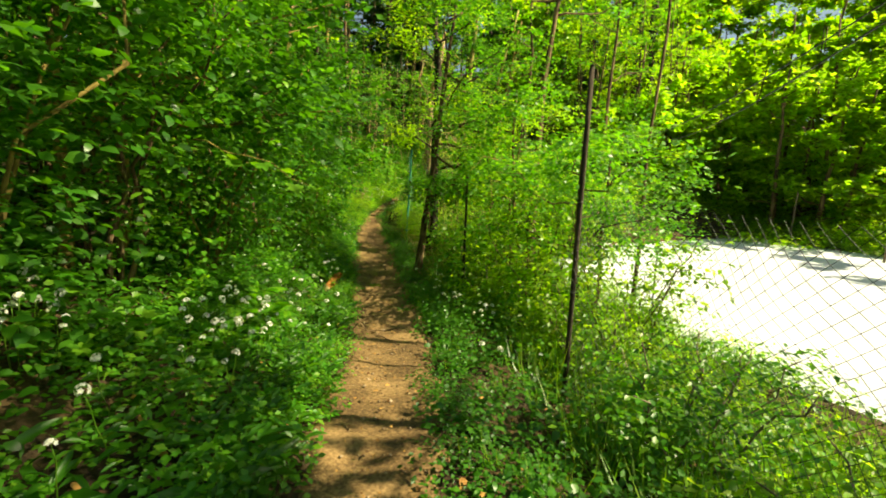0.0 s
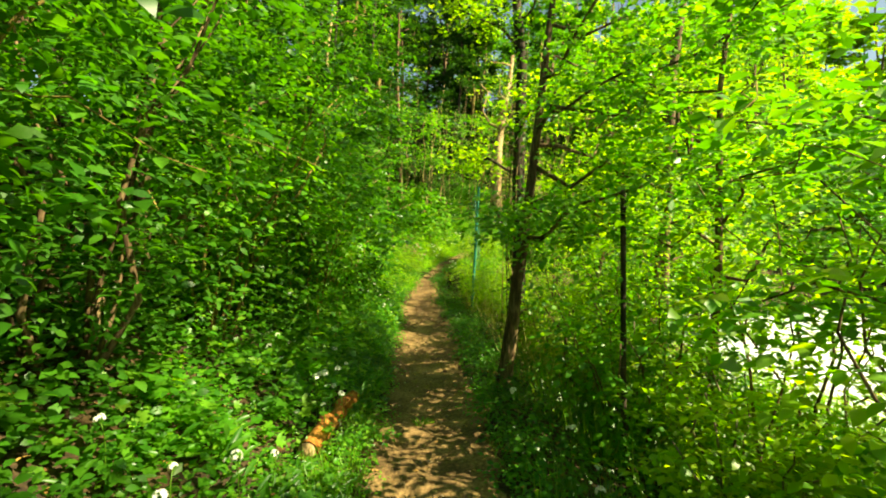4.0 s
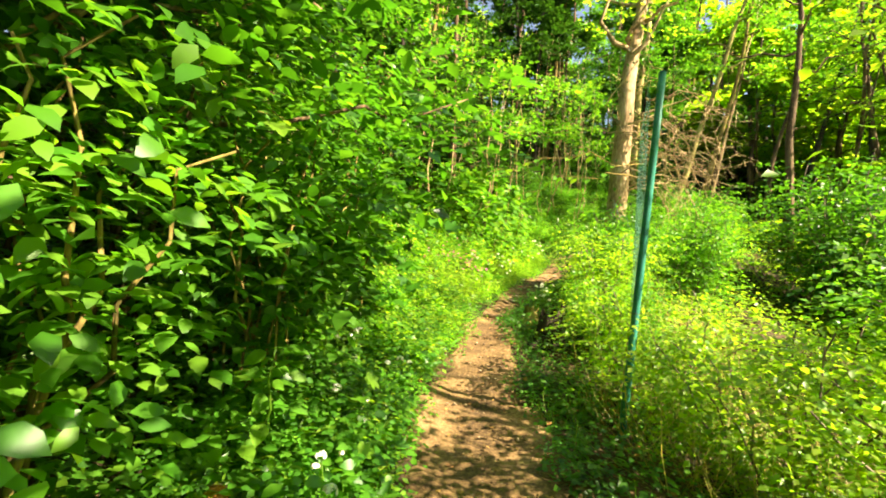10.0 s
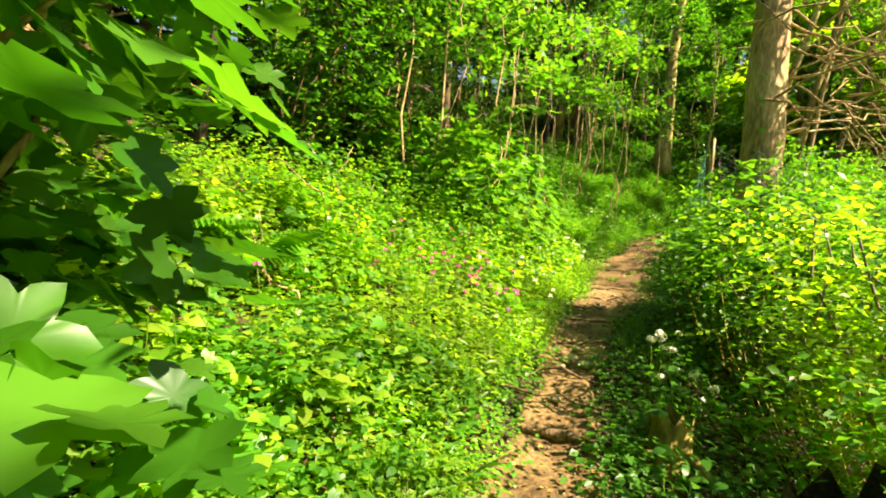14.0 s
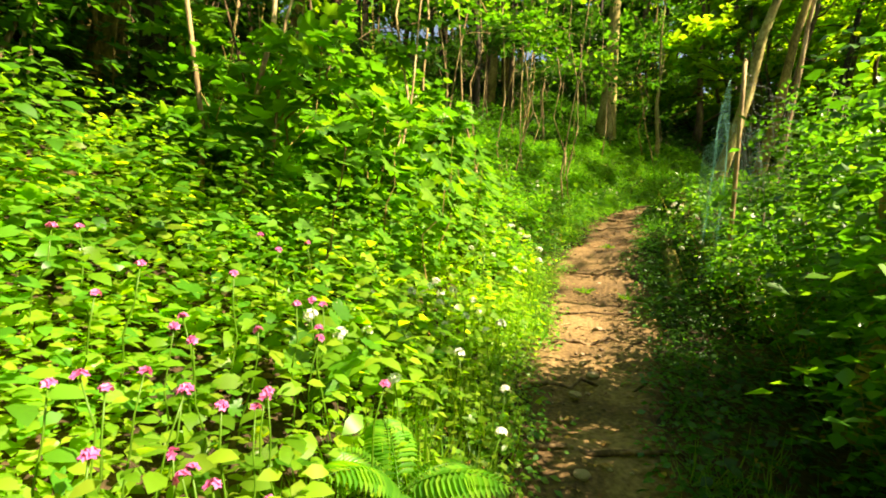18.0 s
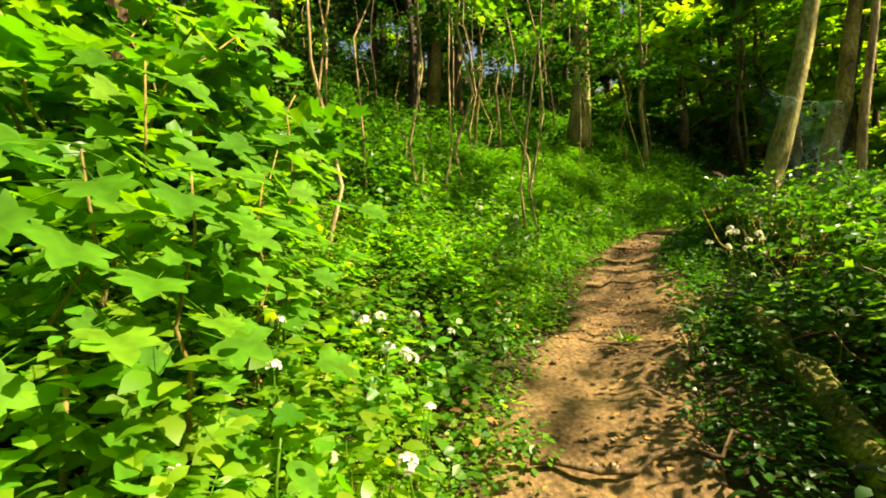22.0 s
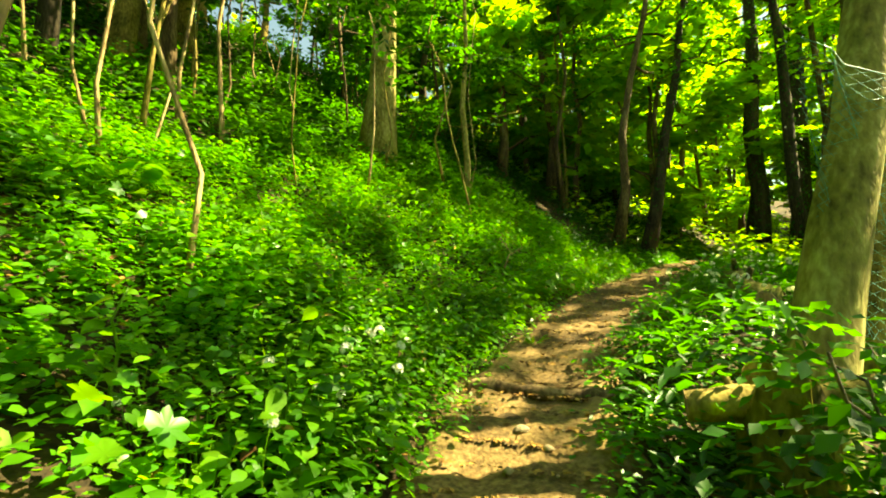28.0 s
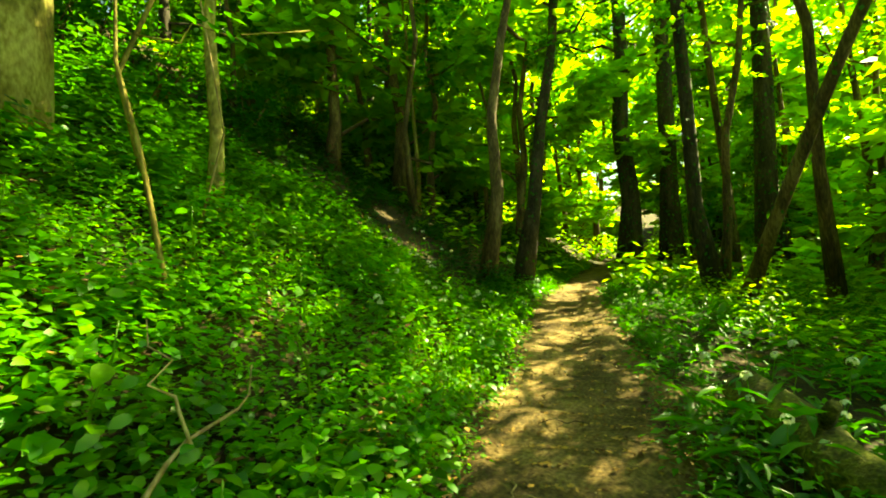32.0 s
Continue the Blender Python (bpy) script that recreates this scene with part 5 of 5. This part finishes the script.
for x, y, size in [(1.92, 13.78, 0.10), (2.05, 13.95, 0.07), (2.0, 13.6, 0.08), (1.78, 13.62, 0.06), (2.08, 13.75, 0.06), (3.0, 15.95, 0.06), (3.05, 16.2, 0.04), (2.75, 15.7, 0.05), (4.3, 18.3, 0.04), (3.6, 17.0, 0.05), (7.6, 22.7, 0.06), (8.05, 23.1, 0.05), (1.55, 12.9, 0.05), (2.4, 14.9, 0.05), (6.9, 21.8, 0.05), (10.9, 24.6, 0.05)]:
    rock(on(x, y, 0.0), size * 0.8)

# pebbles and fallen leaves, uncounted
def path_places(n, s_lo, s_hi, spread=0.95):
    s = rng.uniform(s_lo, s_hi, n) + S0
    i = np.clip(np.searchsorted(TRACK_S, s), 0, len(TRACK) - 1)
    l = TRACK[i, 3] / 2 * rng.uniform(-spread, spread, n)
    return np.stack([TRACK[i, 0] - TRACK_D[i, 1] * l, TRACK[i, 1] + TRACK_D[i, 0] * l, TRACK[i, 2] - 0.004], 1)


OCTA = (np.array([(1, 0, 0), (-1, 0, 0), (0, 0.8, 0), (0, -0.8, 0), (0, 0, 0.6), (0, 0, -0.6)]), np.array([(0, 2, 4), (2, 1, 4), (1, 3, 4), (3, 0, 4), (2, 0, 5), (1, 2, 5), (3, 1, 5), (0, 3, 5)]))
pp = path_places(2600, 1, 48)
put("pebbles", leaves(OCTA, pp, np.c_[rng.normal(0, 1, (len(pp), 2)), rng.normal(0, 0.2, len(pp))], np.tile([0, 0, 1.0], (len(pp), 1)), rng.gamma(2.0, 0.0045, len(pp)) + 0.003), STONE, label="small pebbles and crumbs of earth on the path", category="gravel", kind="stuff")
lp = np.concatenate([path_places(1500, 1, 30), path_places(9000, 29, 54, 1.05)])
lp[:, 2] += 0.016
put("path_litter", leaves(DIAMOND, lp, np.c_[rng.normal(0, 1, (len(lp), 2)), rng.normal(0, 0.15, len(lp))], np.array([0, 0, 1.0]) + rng.normal(0, 0.25, (len(lp), 3)), rng.uniform(0.018, 0.05, len(lp))), DRY, label="dry brown leaf scraps scattered on the path", category="leaf litter", kind="stuff")
bl = np.concatenate([strewn(4200, -4, 54, 0.3, 4.0, 0.0), strewn(3000, -4, 54, -3.5, -0.3, 0.0)])
bl[:, 2] += 0.03
put("bank_litter", leaves(OVAL, bl, np.c_[rng.normal(0, 1, (len(bl), 2)), rng.normal(0, 0.15, len(bl))], np.array([0, 0, 1.0]) + rng.normal(0, 0.35, (len(bl), 3)), rng.uniform(0.04, 0.10, len(bl))), DRY, label="dead brown leaves lying under the plants", category="leaf litter", kind="stuff")


blades("grass", strewn(330, 22.5, 27.5, 0.22, 1.0), 0.30, GRASS, "long fresh grass in the sun beside the path")
blades("grass", strewn(500, -3, 22, 0.4, 0.9, patch=0.8), 0.26, GRASS, "grass tufts edging the path")
blades("grass", strewn(420, -3, 24, -1.3, -0.4, patch=0.8), 0.24, GRASS, "grass tufts on the lower path edge")
blades("grass", strewn(420, 30, 52, 0.4, 1.6, patch=0.9), 0.26, GRASS, "thin grass beside the woodland path")
blades("bank_grass", strewn(1500, -8, 14, -6.5, -1.4), 0.55, GRASS, "tall bright grass on the bank above the yard", 12)

# small fallen twigs on the path
for k, (s, l) in enumerate([(3.2, 0.2), (6.1, -0.25), (9.4, 0.3), (12.2, -0.2), (15.0, 0.35), (18.4, -0.3), (22.1, 0.2), (26.0, 0.1), (28.3, -0.3), (30.2, 0.25), (32.0, -0.2), (33.6, 0.3), (35.2, -0.25), (36.3, 0.1), (37.1, -0.35), (38.2, 0.3), (39.0, -0.1), (40.1, 0.35), (41.2, -0.3), (42.4, 0.15), (44.0, -0.4), (45.5, 0.3)]):
    x, y, z = (float(v[0]) for v in spot(s, l))
    a, long = rng.uniform(0, 6.283), rng.uniform(0.12, 0.38)
    e = thing("fallen_twig", (x, y, z + 0.018), "thin dry twig lying on the earth path", "twig", "twigs on the path")
    put("stick", tube(bend((0, 0, 0), (math.cos(a) * long, math.sin(a) * long, 0.006), 6, 0.05), np.linspace(0.006, 0.003, 6), 5), [BARK, BARK_PALE][k % 2], e, True)
    put("fork", tube(bend((math.cos(a) * long * 0.5, math.sin(a) * long * 0.5, 0.004), (math.cos(a + 0.6) * long * 0.85, math.sin(a + 0.6) * long * 0.85, 0.012), 4, 0.05), np.linspace(0.004, 0.002, 4), 4), [BARK, BARK_PALE][k % 2], e, True)

STRAW = leaf_material("dry_straw", [(0.0, (0.30, 0.22, 0.07)), (0.5, (0.42, 0.33, 0.12)), (1.0, (0.52, 0.44, 0.19))], 1.1, 0.6, 0.4)
blades("dry_grass", strewn(420, 11, 23, -3.4, -1.3), 0.95, STRAW, "dry golden grass stems along the fence", 6, 0.28)
blades("dry_grass", strewn(150, 23, 33, -2.6, -1.2), 0.75, STRAW, "dry straw stems below the path", 6, 0.3)

# small green tufts standing in the path
for x, y in [(0.45, -1.05), (0.75, -3.9), (4.0, 18.05), (4.35, 17.75), (5.2, 19.7), (0.2, 1.2), (9.2, 24.1)]:
    c = np.array(on(x, y))
    a = rng.uniform(0, 6.283, 26)
    e = thing("path_tuft", c, "small green tuft growing in the path", "weed", "tufts in the path")
    put("clump", leaves(LONG, np.stack([np.cos(a) * 0.03, np.sin(a) * 0.03, 0 * a], 1), np.stack([np.cos(a), np.sin(a), rng.uniform(0.2, 1.4, 26)], 1), np.tile([0, 0, 1.0], (26, 1)), rng.uniform(0.05, 0.13, 26)), GRASS, e)


# ---- flowers ----
def star_ball(n, radius, petal, low=-0.1):
    """A round head of small star flowers."""
    u = rng.normal(0, 1, (n, 3))
    u[:, 2] = np.abs(u[:, 2]) + low
    u /= np.linalg.norm(u, axis=1)[:, None]
    at, ahead, up = [], [], []
    for d in u:
        side = np.cross(d, [0.3, 0.5, 0.8])
        side /= np.linalg.norm(side)
        other = np.cross(d, side)
        for k in range(5):
            a = k * 1.2566
            at.append(d * radius * 0.75), ahead.append(side * math.cos(a) + other * math.sin(a) + d * 0.35), up.append(d)
    return leaves(DIAMOND, np.array(at), np.array(ahead), np.array(up), np.full(len(at), petal))


def flower(name, head, head_mat, tall, label, group):
    e = thing(name, (0, 0, 0), label, "flower", group)
    put("stem", tube(bend((0, 0, -0.03), (0.02, 0.01, tall), 5, 0.02), np.linspace(0.004, 0.0028, 5), 4), GRASS, e)
    h = put("flower_head", (head[0] + [0.02, 0.01, tall], head[1]), head_mat, e)
    return e


GARLIC = [flower("garlic_flower", star_ball(11, r, p), PETAL, t, "white starry wild garlic flower on a green stem", "garlic flowers") for r, p, t in ((0.031, 0.016, 0.38), (0.026, 0.014, 0.32), (0.036, 0.018, 0.44))]


def sow(protos, n, s_lo, s_hi, l_lo, l_hi, clump=0.25, lift=0.0):
    """Copies in loose clumps beside the path."""
    made = 0
    while made < n:
        cs, cl = rng.uniform(s_lo, s_hi), rng.uniform(l_lo, l_hi)
        for _ in range(min(n - made, int(rng.integers(2, 7)))):
            x, y, z = (float(v[0]) for v in spot(cs + rng.normal(0, clump), cl + rng.normal(0, clump * 0.7)))
            _, lat, _, hw = along(x, y)
            made += 1
            if abs(lat[0]) < hw[0] + 0.06:
                continue
            copy_thing(protos[made % len(protos)], pose(x, y, z + lift, rng.uniform(-12, 12), rng.uniform(-12, 12), rng.uniform(0, 360)))


sow(GARLIC, 70, 3.5, 10.5, 0.72, 1.9, lift=0.05)
sow(GARLIC, 26, 1.6, 4.5, 0.85, 2.3, lift=0.06)
sow(GARLIC, 26, 4.0, 12.0, -1.6, -0.75)
sow(GARLIC, 22, 12, 19, 0.8, 1.6, lift=0.05)
sow(GARLIC, 45, 23.0, 28.0, 0.40, 1.5, lift=0.06)
sow(GARLIC, 14, 21.2, 22.0, -0.75, -0.55, 0.1)
sow(GARLIC, 24, 27, 34, 0.45, 1.4, lift=0.05)
sow(GARLIC, 20, 28, 35, -1.3, -0.6)
sow(GARLIC, 30, 34, 46, 0.7, 2.4)
sow(GARLIC, 46, 36, 44, -1.9, -0.72)
sow(GARLIC, 14, 44, 50, -2.6, -0.8)
for g, far in zip(GARLIC, ((3.0, 1.2), (5.2, 1.0), (7.1, 1.3))):
    g.location = [float(v[0]) for v in spot(*far)]
PINKS = [flower("pink_flower", star_ball(7, 0.016, 0.016, 0.3), PINK, t, "pink wild flower on a thin stem", "pink flowers") for t in (0.5, 0.42)]
for i, pk in enumerate(PINKS):
    pk.location = on(0.6 + 0.3 * i, 14.3)
for k in range(58):
    x, y = rng.uniform(0.1, 1.45), rng.uniform(13.3, 15.1)
    copy_thing(PINKS[k % 2], pose(*on(x, y, 0.10), rng.uniform(-10, 10), rng.uniform(-10, 10), rng.uniform(0, 360)))
for x, y in [(-0.45, 11.7), (-0.38, 11.85), (-0.5, 11.6), (-0.3, 12.1), (0.9, 15.6), (1.1, 15.8), (0.95, 15.4)]:
    copy_thing(PINKS[0], pose(*on(x, y, 0.12), 5, -6, rng.uniform(0, 360)))


# ---- ferns ----
def frond_geo(size):
    """One arching frond: a midrib with leaflets that shorten to the tip."""
    n = 22
    t = np.linspace(0, 1, n)
    rib = np.stack([0 * t, size * (t * 0.92), size * (0.75 * t - 0.62 * t * t)], 1)
    parts = [tube(rib, np.linspace(0.005, 0.0015, n), 4, cap=False)]
    use = np.arange(3, n)
    for sgn in (1, -1):
        ahead = np.stack([np.full(len(use), sgn), np.full(len(use), 0.35), np.full(len(use), -0.18)], 1)
        parts.append(leaves(LONG, rib[use], ahead, np.tile([0, -0.2, 1.0], (len(use), 1)), size * 0.30 * np.sin(np.clip(t[use] * 0.9 + 0.12, 0, 1) * math.pi) ** 0.8 + 0.01))
    return join(parts)


FROND = [mesh_of("frond", *frond_geo(s), LEAF_LIGHT) for s in (0.75, 0.6)]
for x, y, n, sc in [(-0.72, 13.0, 9, 1.0), (-1.15, 12.6, 8, 1.0), (-1.5, -3.1, 7, 0.8), (-1.75, -2.5, 7, 0.8), (1.55, 14.55, 6, 0.55), (-0.9, 9.3, 6, 0.7), (2.9, 18.2, 6, 0.6), (6.3, 25.5, 7, 0.8)]:
    e = thing("fern", on(x, y, 0.22), "arching green fern on the bank", "fern", "ferns")
    for k in range(n):
        o = new("frond", FROND[k % 2])
        o.parent = e
        o.matrix_local = pose(0, 0, 0, rng.uniform(-8, 22), rng.uniform(-10, 10), 360 / n * k + rng.uniform(-15, 15)) @ Matrix.Scale(sc * rng.uniform(0.8, 1.15), 4)


# ---- big-leaved saplings, plants and overhanging twigs: every leaf its own ----
def stalked(shape, long):
    """A leaf on its stalk, which runs back from the blade."""
    return join([shape, tube(np.array([(0, 0, 0), (0, -long * 0.5, 0.03), (0, -long, 0)]), [0.012, 0.013, 0.018], 3)])


MAPLE_MESH = [mesh_of("leaf", *stalked(MAPLE, q), BIG_LEAF, True) for q in (0.9, 1.9, 2.7)]
RICH_MESH = [mesh_of("leaf", *stalked(RICH, q), BIG_LEAF, True) for q in (0.35, 1.0, 1.7)]
STALK = {id(MAPLE_MESH): (0.9, 1.9, 2.7), id(RICH_MESH): (0.35, 1.0, 1.7)}


def set_leaf(parent, mesh, at, ahead, up, size):
    o = new("leaf", mesh)
    o.parent = parent
    m = turned(np.array([ahead], float), np.array([up], float))[0]
    o.matrix_local = Matrix.Translation(at) @ Matrix([list(r) for r in m]).to_4x4() @ Matrix.Scale(size, 4)
    return o


def big_plant(name, place, tall, n, mesh, size, label, group, lean=(0.0, 0.0), spread=0.45):
    """An upright plant with pairs of large leaves on stalks."""
    e = thing(name, place, label, "plant", group)
    tip = (lean[0], lean[1], tall)
    line = bend((0, 0, -0.1), tip, 6, 0.03)
    put("stem", tube(line, np.linspace(0.012, 0.004, 6), 5), BARK_MOSS if mesh is MAPLE_MESH else GRASS, e, True)
    for k in range(n):
        f = min(0.22 + 0.78 * (k // 2 + 0.7) / (n / 2), 1.0)
        p = np.array([np.interp(f, np.linspace(0, 1, 6), line[:, c]) for c in range(3)])
        a = (k % 2) * math.pi + (k // 2) * 1.35 + rng.uniform(-0.35, 0.35)
        d = np.array([math.cos(a), math.sin(a), rng.uniform(-0.35, 0.15)])
        d /= np.linalg.norm(d)
        pick = int(rng.integers(0, 3)) if f < 0.75 else 0
        big = size * rng.uniform(0.65, 1.15)
        set_leaf(e, mesh[pick], p + d * STALK[id(mesh)][pick] * big, d + [0.1, -0.05, -0.25], [0.55 + rng.normal(0, 0.25), -0.40 + rng.normal(0, 0.25), 0.85], big)
    return e


for x, y, tall, n in [(2.95, 19.0, 1.15, 46), (2.72, 18.62, 1.1, 44), (2.88, 19.45, 1.1, 40), (2.45, 18.4, 1.2, 40), (2.35, 19.0, 1.35, 40), (2.78, 19.7, 1.25, 36), (2.15, 17.75, 1.15, 36), (1.55, 17.3, 1.25, 20), (1.1, 16.4, 1.1, 16), (1.9, 17.2, 1.0, 24)]:
    big_plant("sycamore_sapling", on(x, y), tall, n, MAPLE_MESH, 0.165, "young sycamore with large lobed sunlit leaves", "sycamore saplings", (rng.uniform(0.0, 0.25), rng.uniform(-0.15, 0.1)), 0.60)
for x, y, tall in [(-0.58, 8.55, 1.15), (-0.78, 8.0, 1.45), (-0.72, 9.1, 1.3), (-0.62, 7.35, 0.8)]:
    big_plant("hazel_sapling", on(x, y), tall, 26, RICH_MESH, 0.15, "young hazel shoot with large rounded bright leaves", "hazel shoots", (0.12, -0.05), 0.4)
for x, y in [(-1.05, 4.6), (-0.95, 3.9), (-1.3, 4.2), (-1.2, 3.4), (-0.95, 8.3), (-0.6, 10.3)]:
    big_plant("sycamore_seedling", on(x, y), rng.uniform(0.5, 0.75), 10, MAPLE_MESH, 0.12, "low sycamore seedling with bright lobed leaves", "sycamore seedlings", (0.1, 0.0), 0.25)
for k, (s, l) in enumerate([(24.5, 1.2), (25.3, 0.9), (26.2, 1.3), (27.0, 1.0), (27.7, 1.5), (28.4, 0.9), (29.0, 1.2), (30.0, 1.0), (30.8, 1.4), (31.6, 1.1), (32.5, 1.5), (33.2, 1.1), (34.0, 1.4), (34.8, 1.0), (35.4, 1.5), (36.2, 1.2), (37.0, 1.7), (38.0, 1.4), (38.8, 1.9), (39.6, 1.3), (40.5, 1.8), (41.5, 1.5), (42.5, 2.1), (35.9, 2.0), (33.6, 1.9), (26.6, 1.9), (28.0, 2.2), (29.4, 1.8), (30.5, 2.1), (32.0, 2.2), (31.1, 0.75), (29.6, 0.8), (32.9, 0.85), (34.3, 0.9), (35.6, 0.8), (36.8, 0.95), (37.6, 1.1), (38.4, 2.5), (36.5, 2.4), (37.4, 2.9), (39.2, 2.7), (35.0, 2.6), (40.2, 3.0), (41.2, 2.6)]):
    x, y, z = (float(v[0]) for v in spot(s, l))
    big_plant("broad_leaved_plant", (x, y, z), rng.uniform(0.45, 0.75), 10, RICH_MESH, 0.125, "leafy plant with broad pointed green leaves", "broad-leaved plants", (rng.uniform(-0.05, 0.15), 0.0), 0.26)


def overhang(name, a, b, n, mesh, size, label):
    """A leafy twig reaching in over the path from a bush."""
    a, b = np.array(a, float), np.array(b, float)
    e = thing(name, a, label, "branch", "overhanging twigs")
    line = bend((0, 0, 0), b - a, 7, 0.03, -0.06)
    put("twig", tube(line, np.linspace(0.007, 0.002, 7), 5), BARK_MOSS, e, True)
    d = (b - a) / np.linalg.norm(b - a)
    side = np.cross(d, [0, 0, 1.0])
    for k in range(n):
        f = 0.15 + 0.85 * (k + 0.5) / n
        p = np.array([np.interp(f, np.linspace(0, 1, 7), line[:, c]) for c in range(3)])
        w = side * (1 if k % 2 else -1) + d * 0.8 + [0, 0, rng.uniform(-0.8, -0.1)]
        w /= np.linalg.norm(w)
        big = size * rng.uniform(0.75, 1.15)
        set_leaf(e, mesh[0], p + w * STALK[id(mesh)][0] * big, w, np.array([0, 0, 1.0]) + rng.normal(0, 0.3, 3), big)
    return e


for a, b, n, mesh, size in [((-2.0, -3.5, 2.5), (-0.95, -3.75, 2.10), 7, MAPLE_MESH, 0.14), ((-2.2, -1.2, 2.4), (-0.85, -1.55, 2.0), 12, RICH_MESH, 0.10), ((-2.3, -2.2, 1.9), (-1.15, -2.4, 1.5), 12, RICH_MESH, 0.09),
                            ((-2.0, 7.4, 2.6), (-0.55, 7.3, 2.15), 12, MAPLE_MESH, 0.13), ((-1.9, 8.2, 2.2), (-0.45, 8.3, 1.75), 12, RICH_MESH, 0.11), ((-1.9, 8.9, 1.6), (-0.55, 8.9, 1.2), 12, RICH_MESH, 0.11),
                            ((-1.8, 9.8, 2.5), (-0.25, 9.9, 2.05), 12, MAPLE_MESH, 0.15), ((-1.6, 10.6, 2.3), (-0.35, 10.7, 1.8), 12, MAPLE_MESH, 0.14), ((2.9, 10.3, 2.75), (0.85, 10.05, 2.35), 20, RICH_MESH, 0.11), ((2.6, 9.9, 2.5), (1.25, 9.75, 2.18), 14, RICH_MESH, 0.10), ((-1.7, 12.0, 2.5), (-0.2, 12.1, 2.15), 10, RICH_MESH, 0.12),
                            ((-1.9, 5.6, 2.1), (-0.75, 5.6, 1.85), 12, RICH_MESH, 0.10), ((-1.9, 6.4, 2.6), (-0.5, 6.2, 2.35), 12, RICH_MESH, 0.10), ((-2.2, 0.6, 2.6), (-0.7, 0.5, 2.35), 12, RICH_MESH, 0.10), ((-2.2, 2.6, 2.3), (-0.85, 2.5, 2.05), 12, RICH_MESH, 0.10),
                            ((2.2, 1.2, 2.9), (1.15, -0.4, 2.6), 7, RICH_MESH, 0.07), ((2.3, -0.6, 2.6), (1.3, -1.6, 2.3), 14, RICH_MESH, 0.085), ((2.6, 0.2, 2.2), (1.5, -2.2, 1.9), 16, RICH_MESH, 0.085), ((2.4, 16.8, 3.9), (1.4, 15.2, 3.4), 12, MAPLE_MESH, 0.15)]:
    overhang("overhanging_twig", a, b, n, mesh, size, "leafy twig hanging in over the path")


def dead_branch(place, tips, r, label):
    e = thing("dead_branch", place, label, "branch", "dead branches")
    for k, (a, b) in enumerate(tips):
        put("bare_twig", tube(bend(np.array(a) - place, np.array(b) - place, 7, 0.05), np.linspace(r * (1 if k == 0 else 0.6), 0.003, 7), 5), BARK_PALE, e, True)
    return e


dead_branch((0.02, 14.05, 1.30), [((0.02, 14.05, 1.25), (-0.68, 14.13, 2.6)), ((-0.3, 14.0, 1.9), (-0.85, 13.7, 2.35)), ((-0.18, 14.0, 1.7), (0.05, 13.8, 2.15)), ((-0.4, 14.05, 2.1), (-0.25, 14.3, 2.6))], 0.013, "pale dead branch sticking out of the plants")
dead_branch((-0.3, 13.0, 1.2), [((-0.3, 13.0, 1.1), (-0.9, 12.8, 1.55)), ((-0.5, 12.9, 1.25), (-0.8, 13.2, 1.7)), ((-0.55, 12.9, 1.3), (-0.5, 12.6, 1.75))], 0.011, "bleached dead twigs over the bank plants")
dead_branch(on(10.4, 25.75, 0.3), [(on(10.4, 25.75, 0.3), on(11.05, 26.1, 0.55)), (on(10.7, 25.9, 0.4), on(10.7, 26.3, 0.6))], 0.014, "brown fallen stick lying over the plants")
dead_branch(on(4.2, 21.9, 0.2), [(on(4.2, 21.9, 0.1), on(4.3, 22.2, 1.1)), (on(4.22, 21.95, 0.4), on(4.0, 22.2, 1.0))], 0.009, "pale bare stick leaning on the bank")
for k in range(30):
    p = np.array([4.5 + rng.normal(0, 0.25), 14.7 + rng.normal(0, 0.25), rng.uniform(3.0, 5.4)])
    a = rng.uniform(-1.3, 0.3)
    reach = rng.uniform(0.9, 2.3)
    q = p + [math.cos(a) * reach, math.sin(a) * reach, rng.uniform(-1.5, 0.2)]
    e = thing("hanging_stem", p, "bare sun-bleached climbing stem hanging off a trunk", "vine", "hanging stems")
    m2 = (p + q) / 2 + rng.normal(0, 0.15, 3) + [0, 0, 0.25]
    put("vine", tube(np.concatenate([bend(p, m2, 5, 0.08), bend(m2, q, 5, 0.08)[1:]]) - p, np.linspace(0.017, 0.005, 9), 5), BARK_PALE, e, True)
    for _ in range(4):
        r1 = m2 + (q - m2) * rng.uniform(0, 0.8) + rng.normal(0, 0.05, 3)
        put("side_twig", tube(bend(r1, r1 + rng.normal(0, 0.4, 3) + [0.2, -0.1, -0.25], 5, 0.10, -0.1) - p, np.linspace(0.007, 0.003, 5), 4), BARK_PALE, e)


# dry brown brambles below the path
for s, l in [(23.6, -1.7), (25.1, -1.5), (26.6, -1.9), (28.0, -1.5), (29.4, -1.8), (30.9, -1.5), (32.0, -2.0)]:
    x, y, z = (float(v[0]) for v in spot(s, l))
    e = thing("bramble", (x, y, z), "tangle of dry brown bramble stems", "bramble", "brambles below the path")
    for k in range(13):
        a = rng.uniform(0, 6.283)
        tip = np.array([math.cos(a), math.sin(a), 0]) * rng.uniform(0.4, 0.9) + [0, 0, rng.uniform(0.1, 0.9)]
        put("stem", tube(bend((math.cos(a) * 0.1, math.sin(a) * 0.1, -0.05), tip, 7, 0.06, -0.25), np.linspace(0.007, 0.003, 7), 4), [BARK, WOOD, DRY][k % 3], e, True)
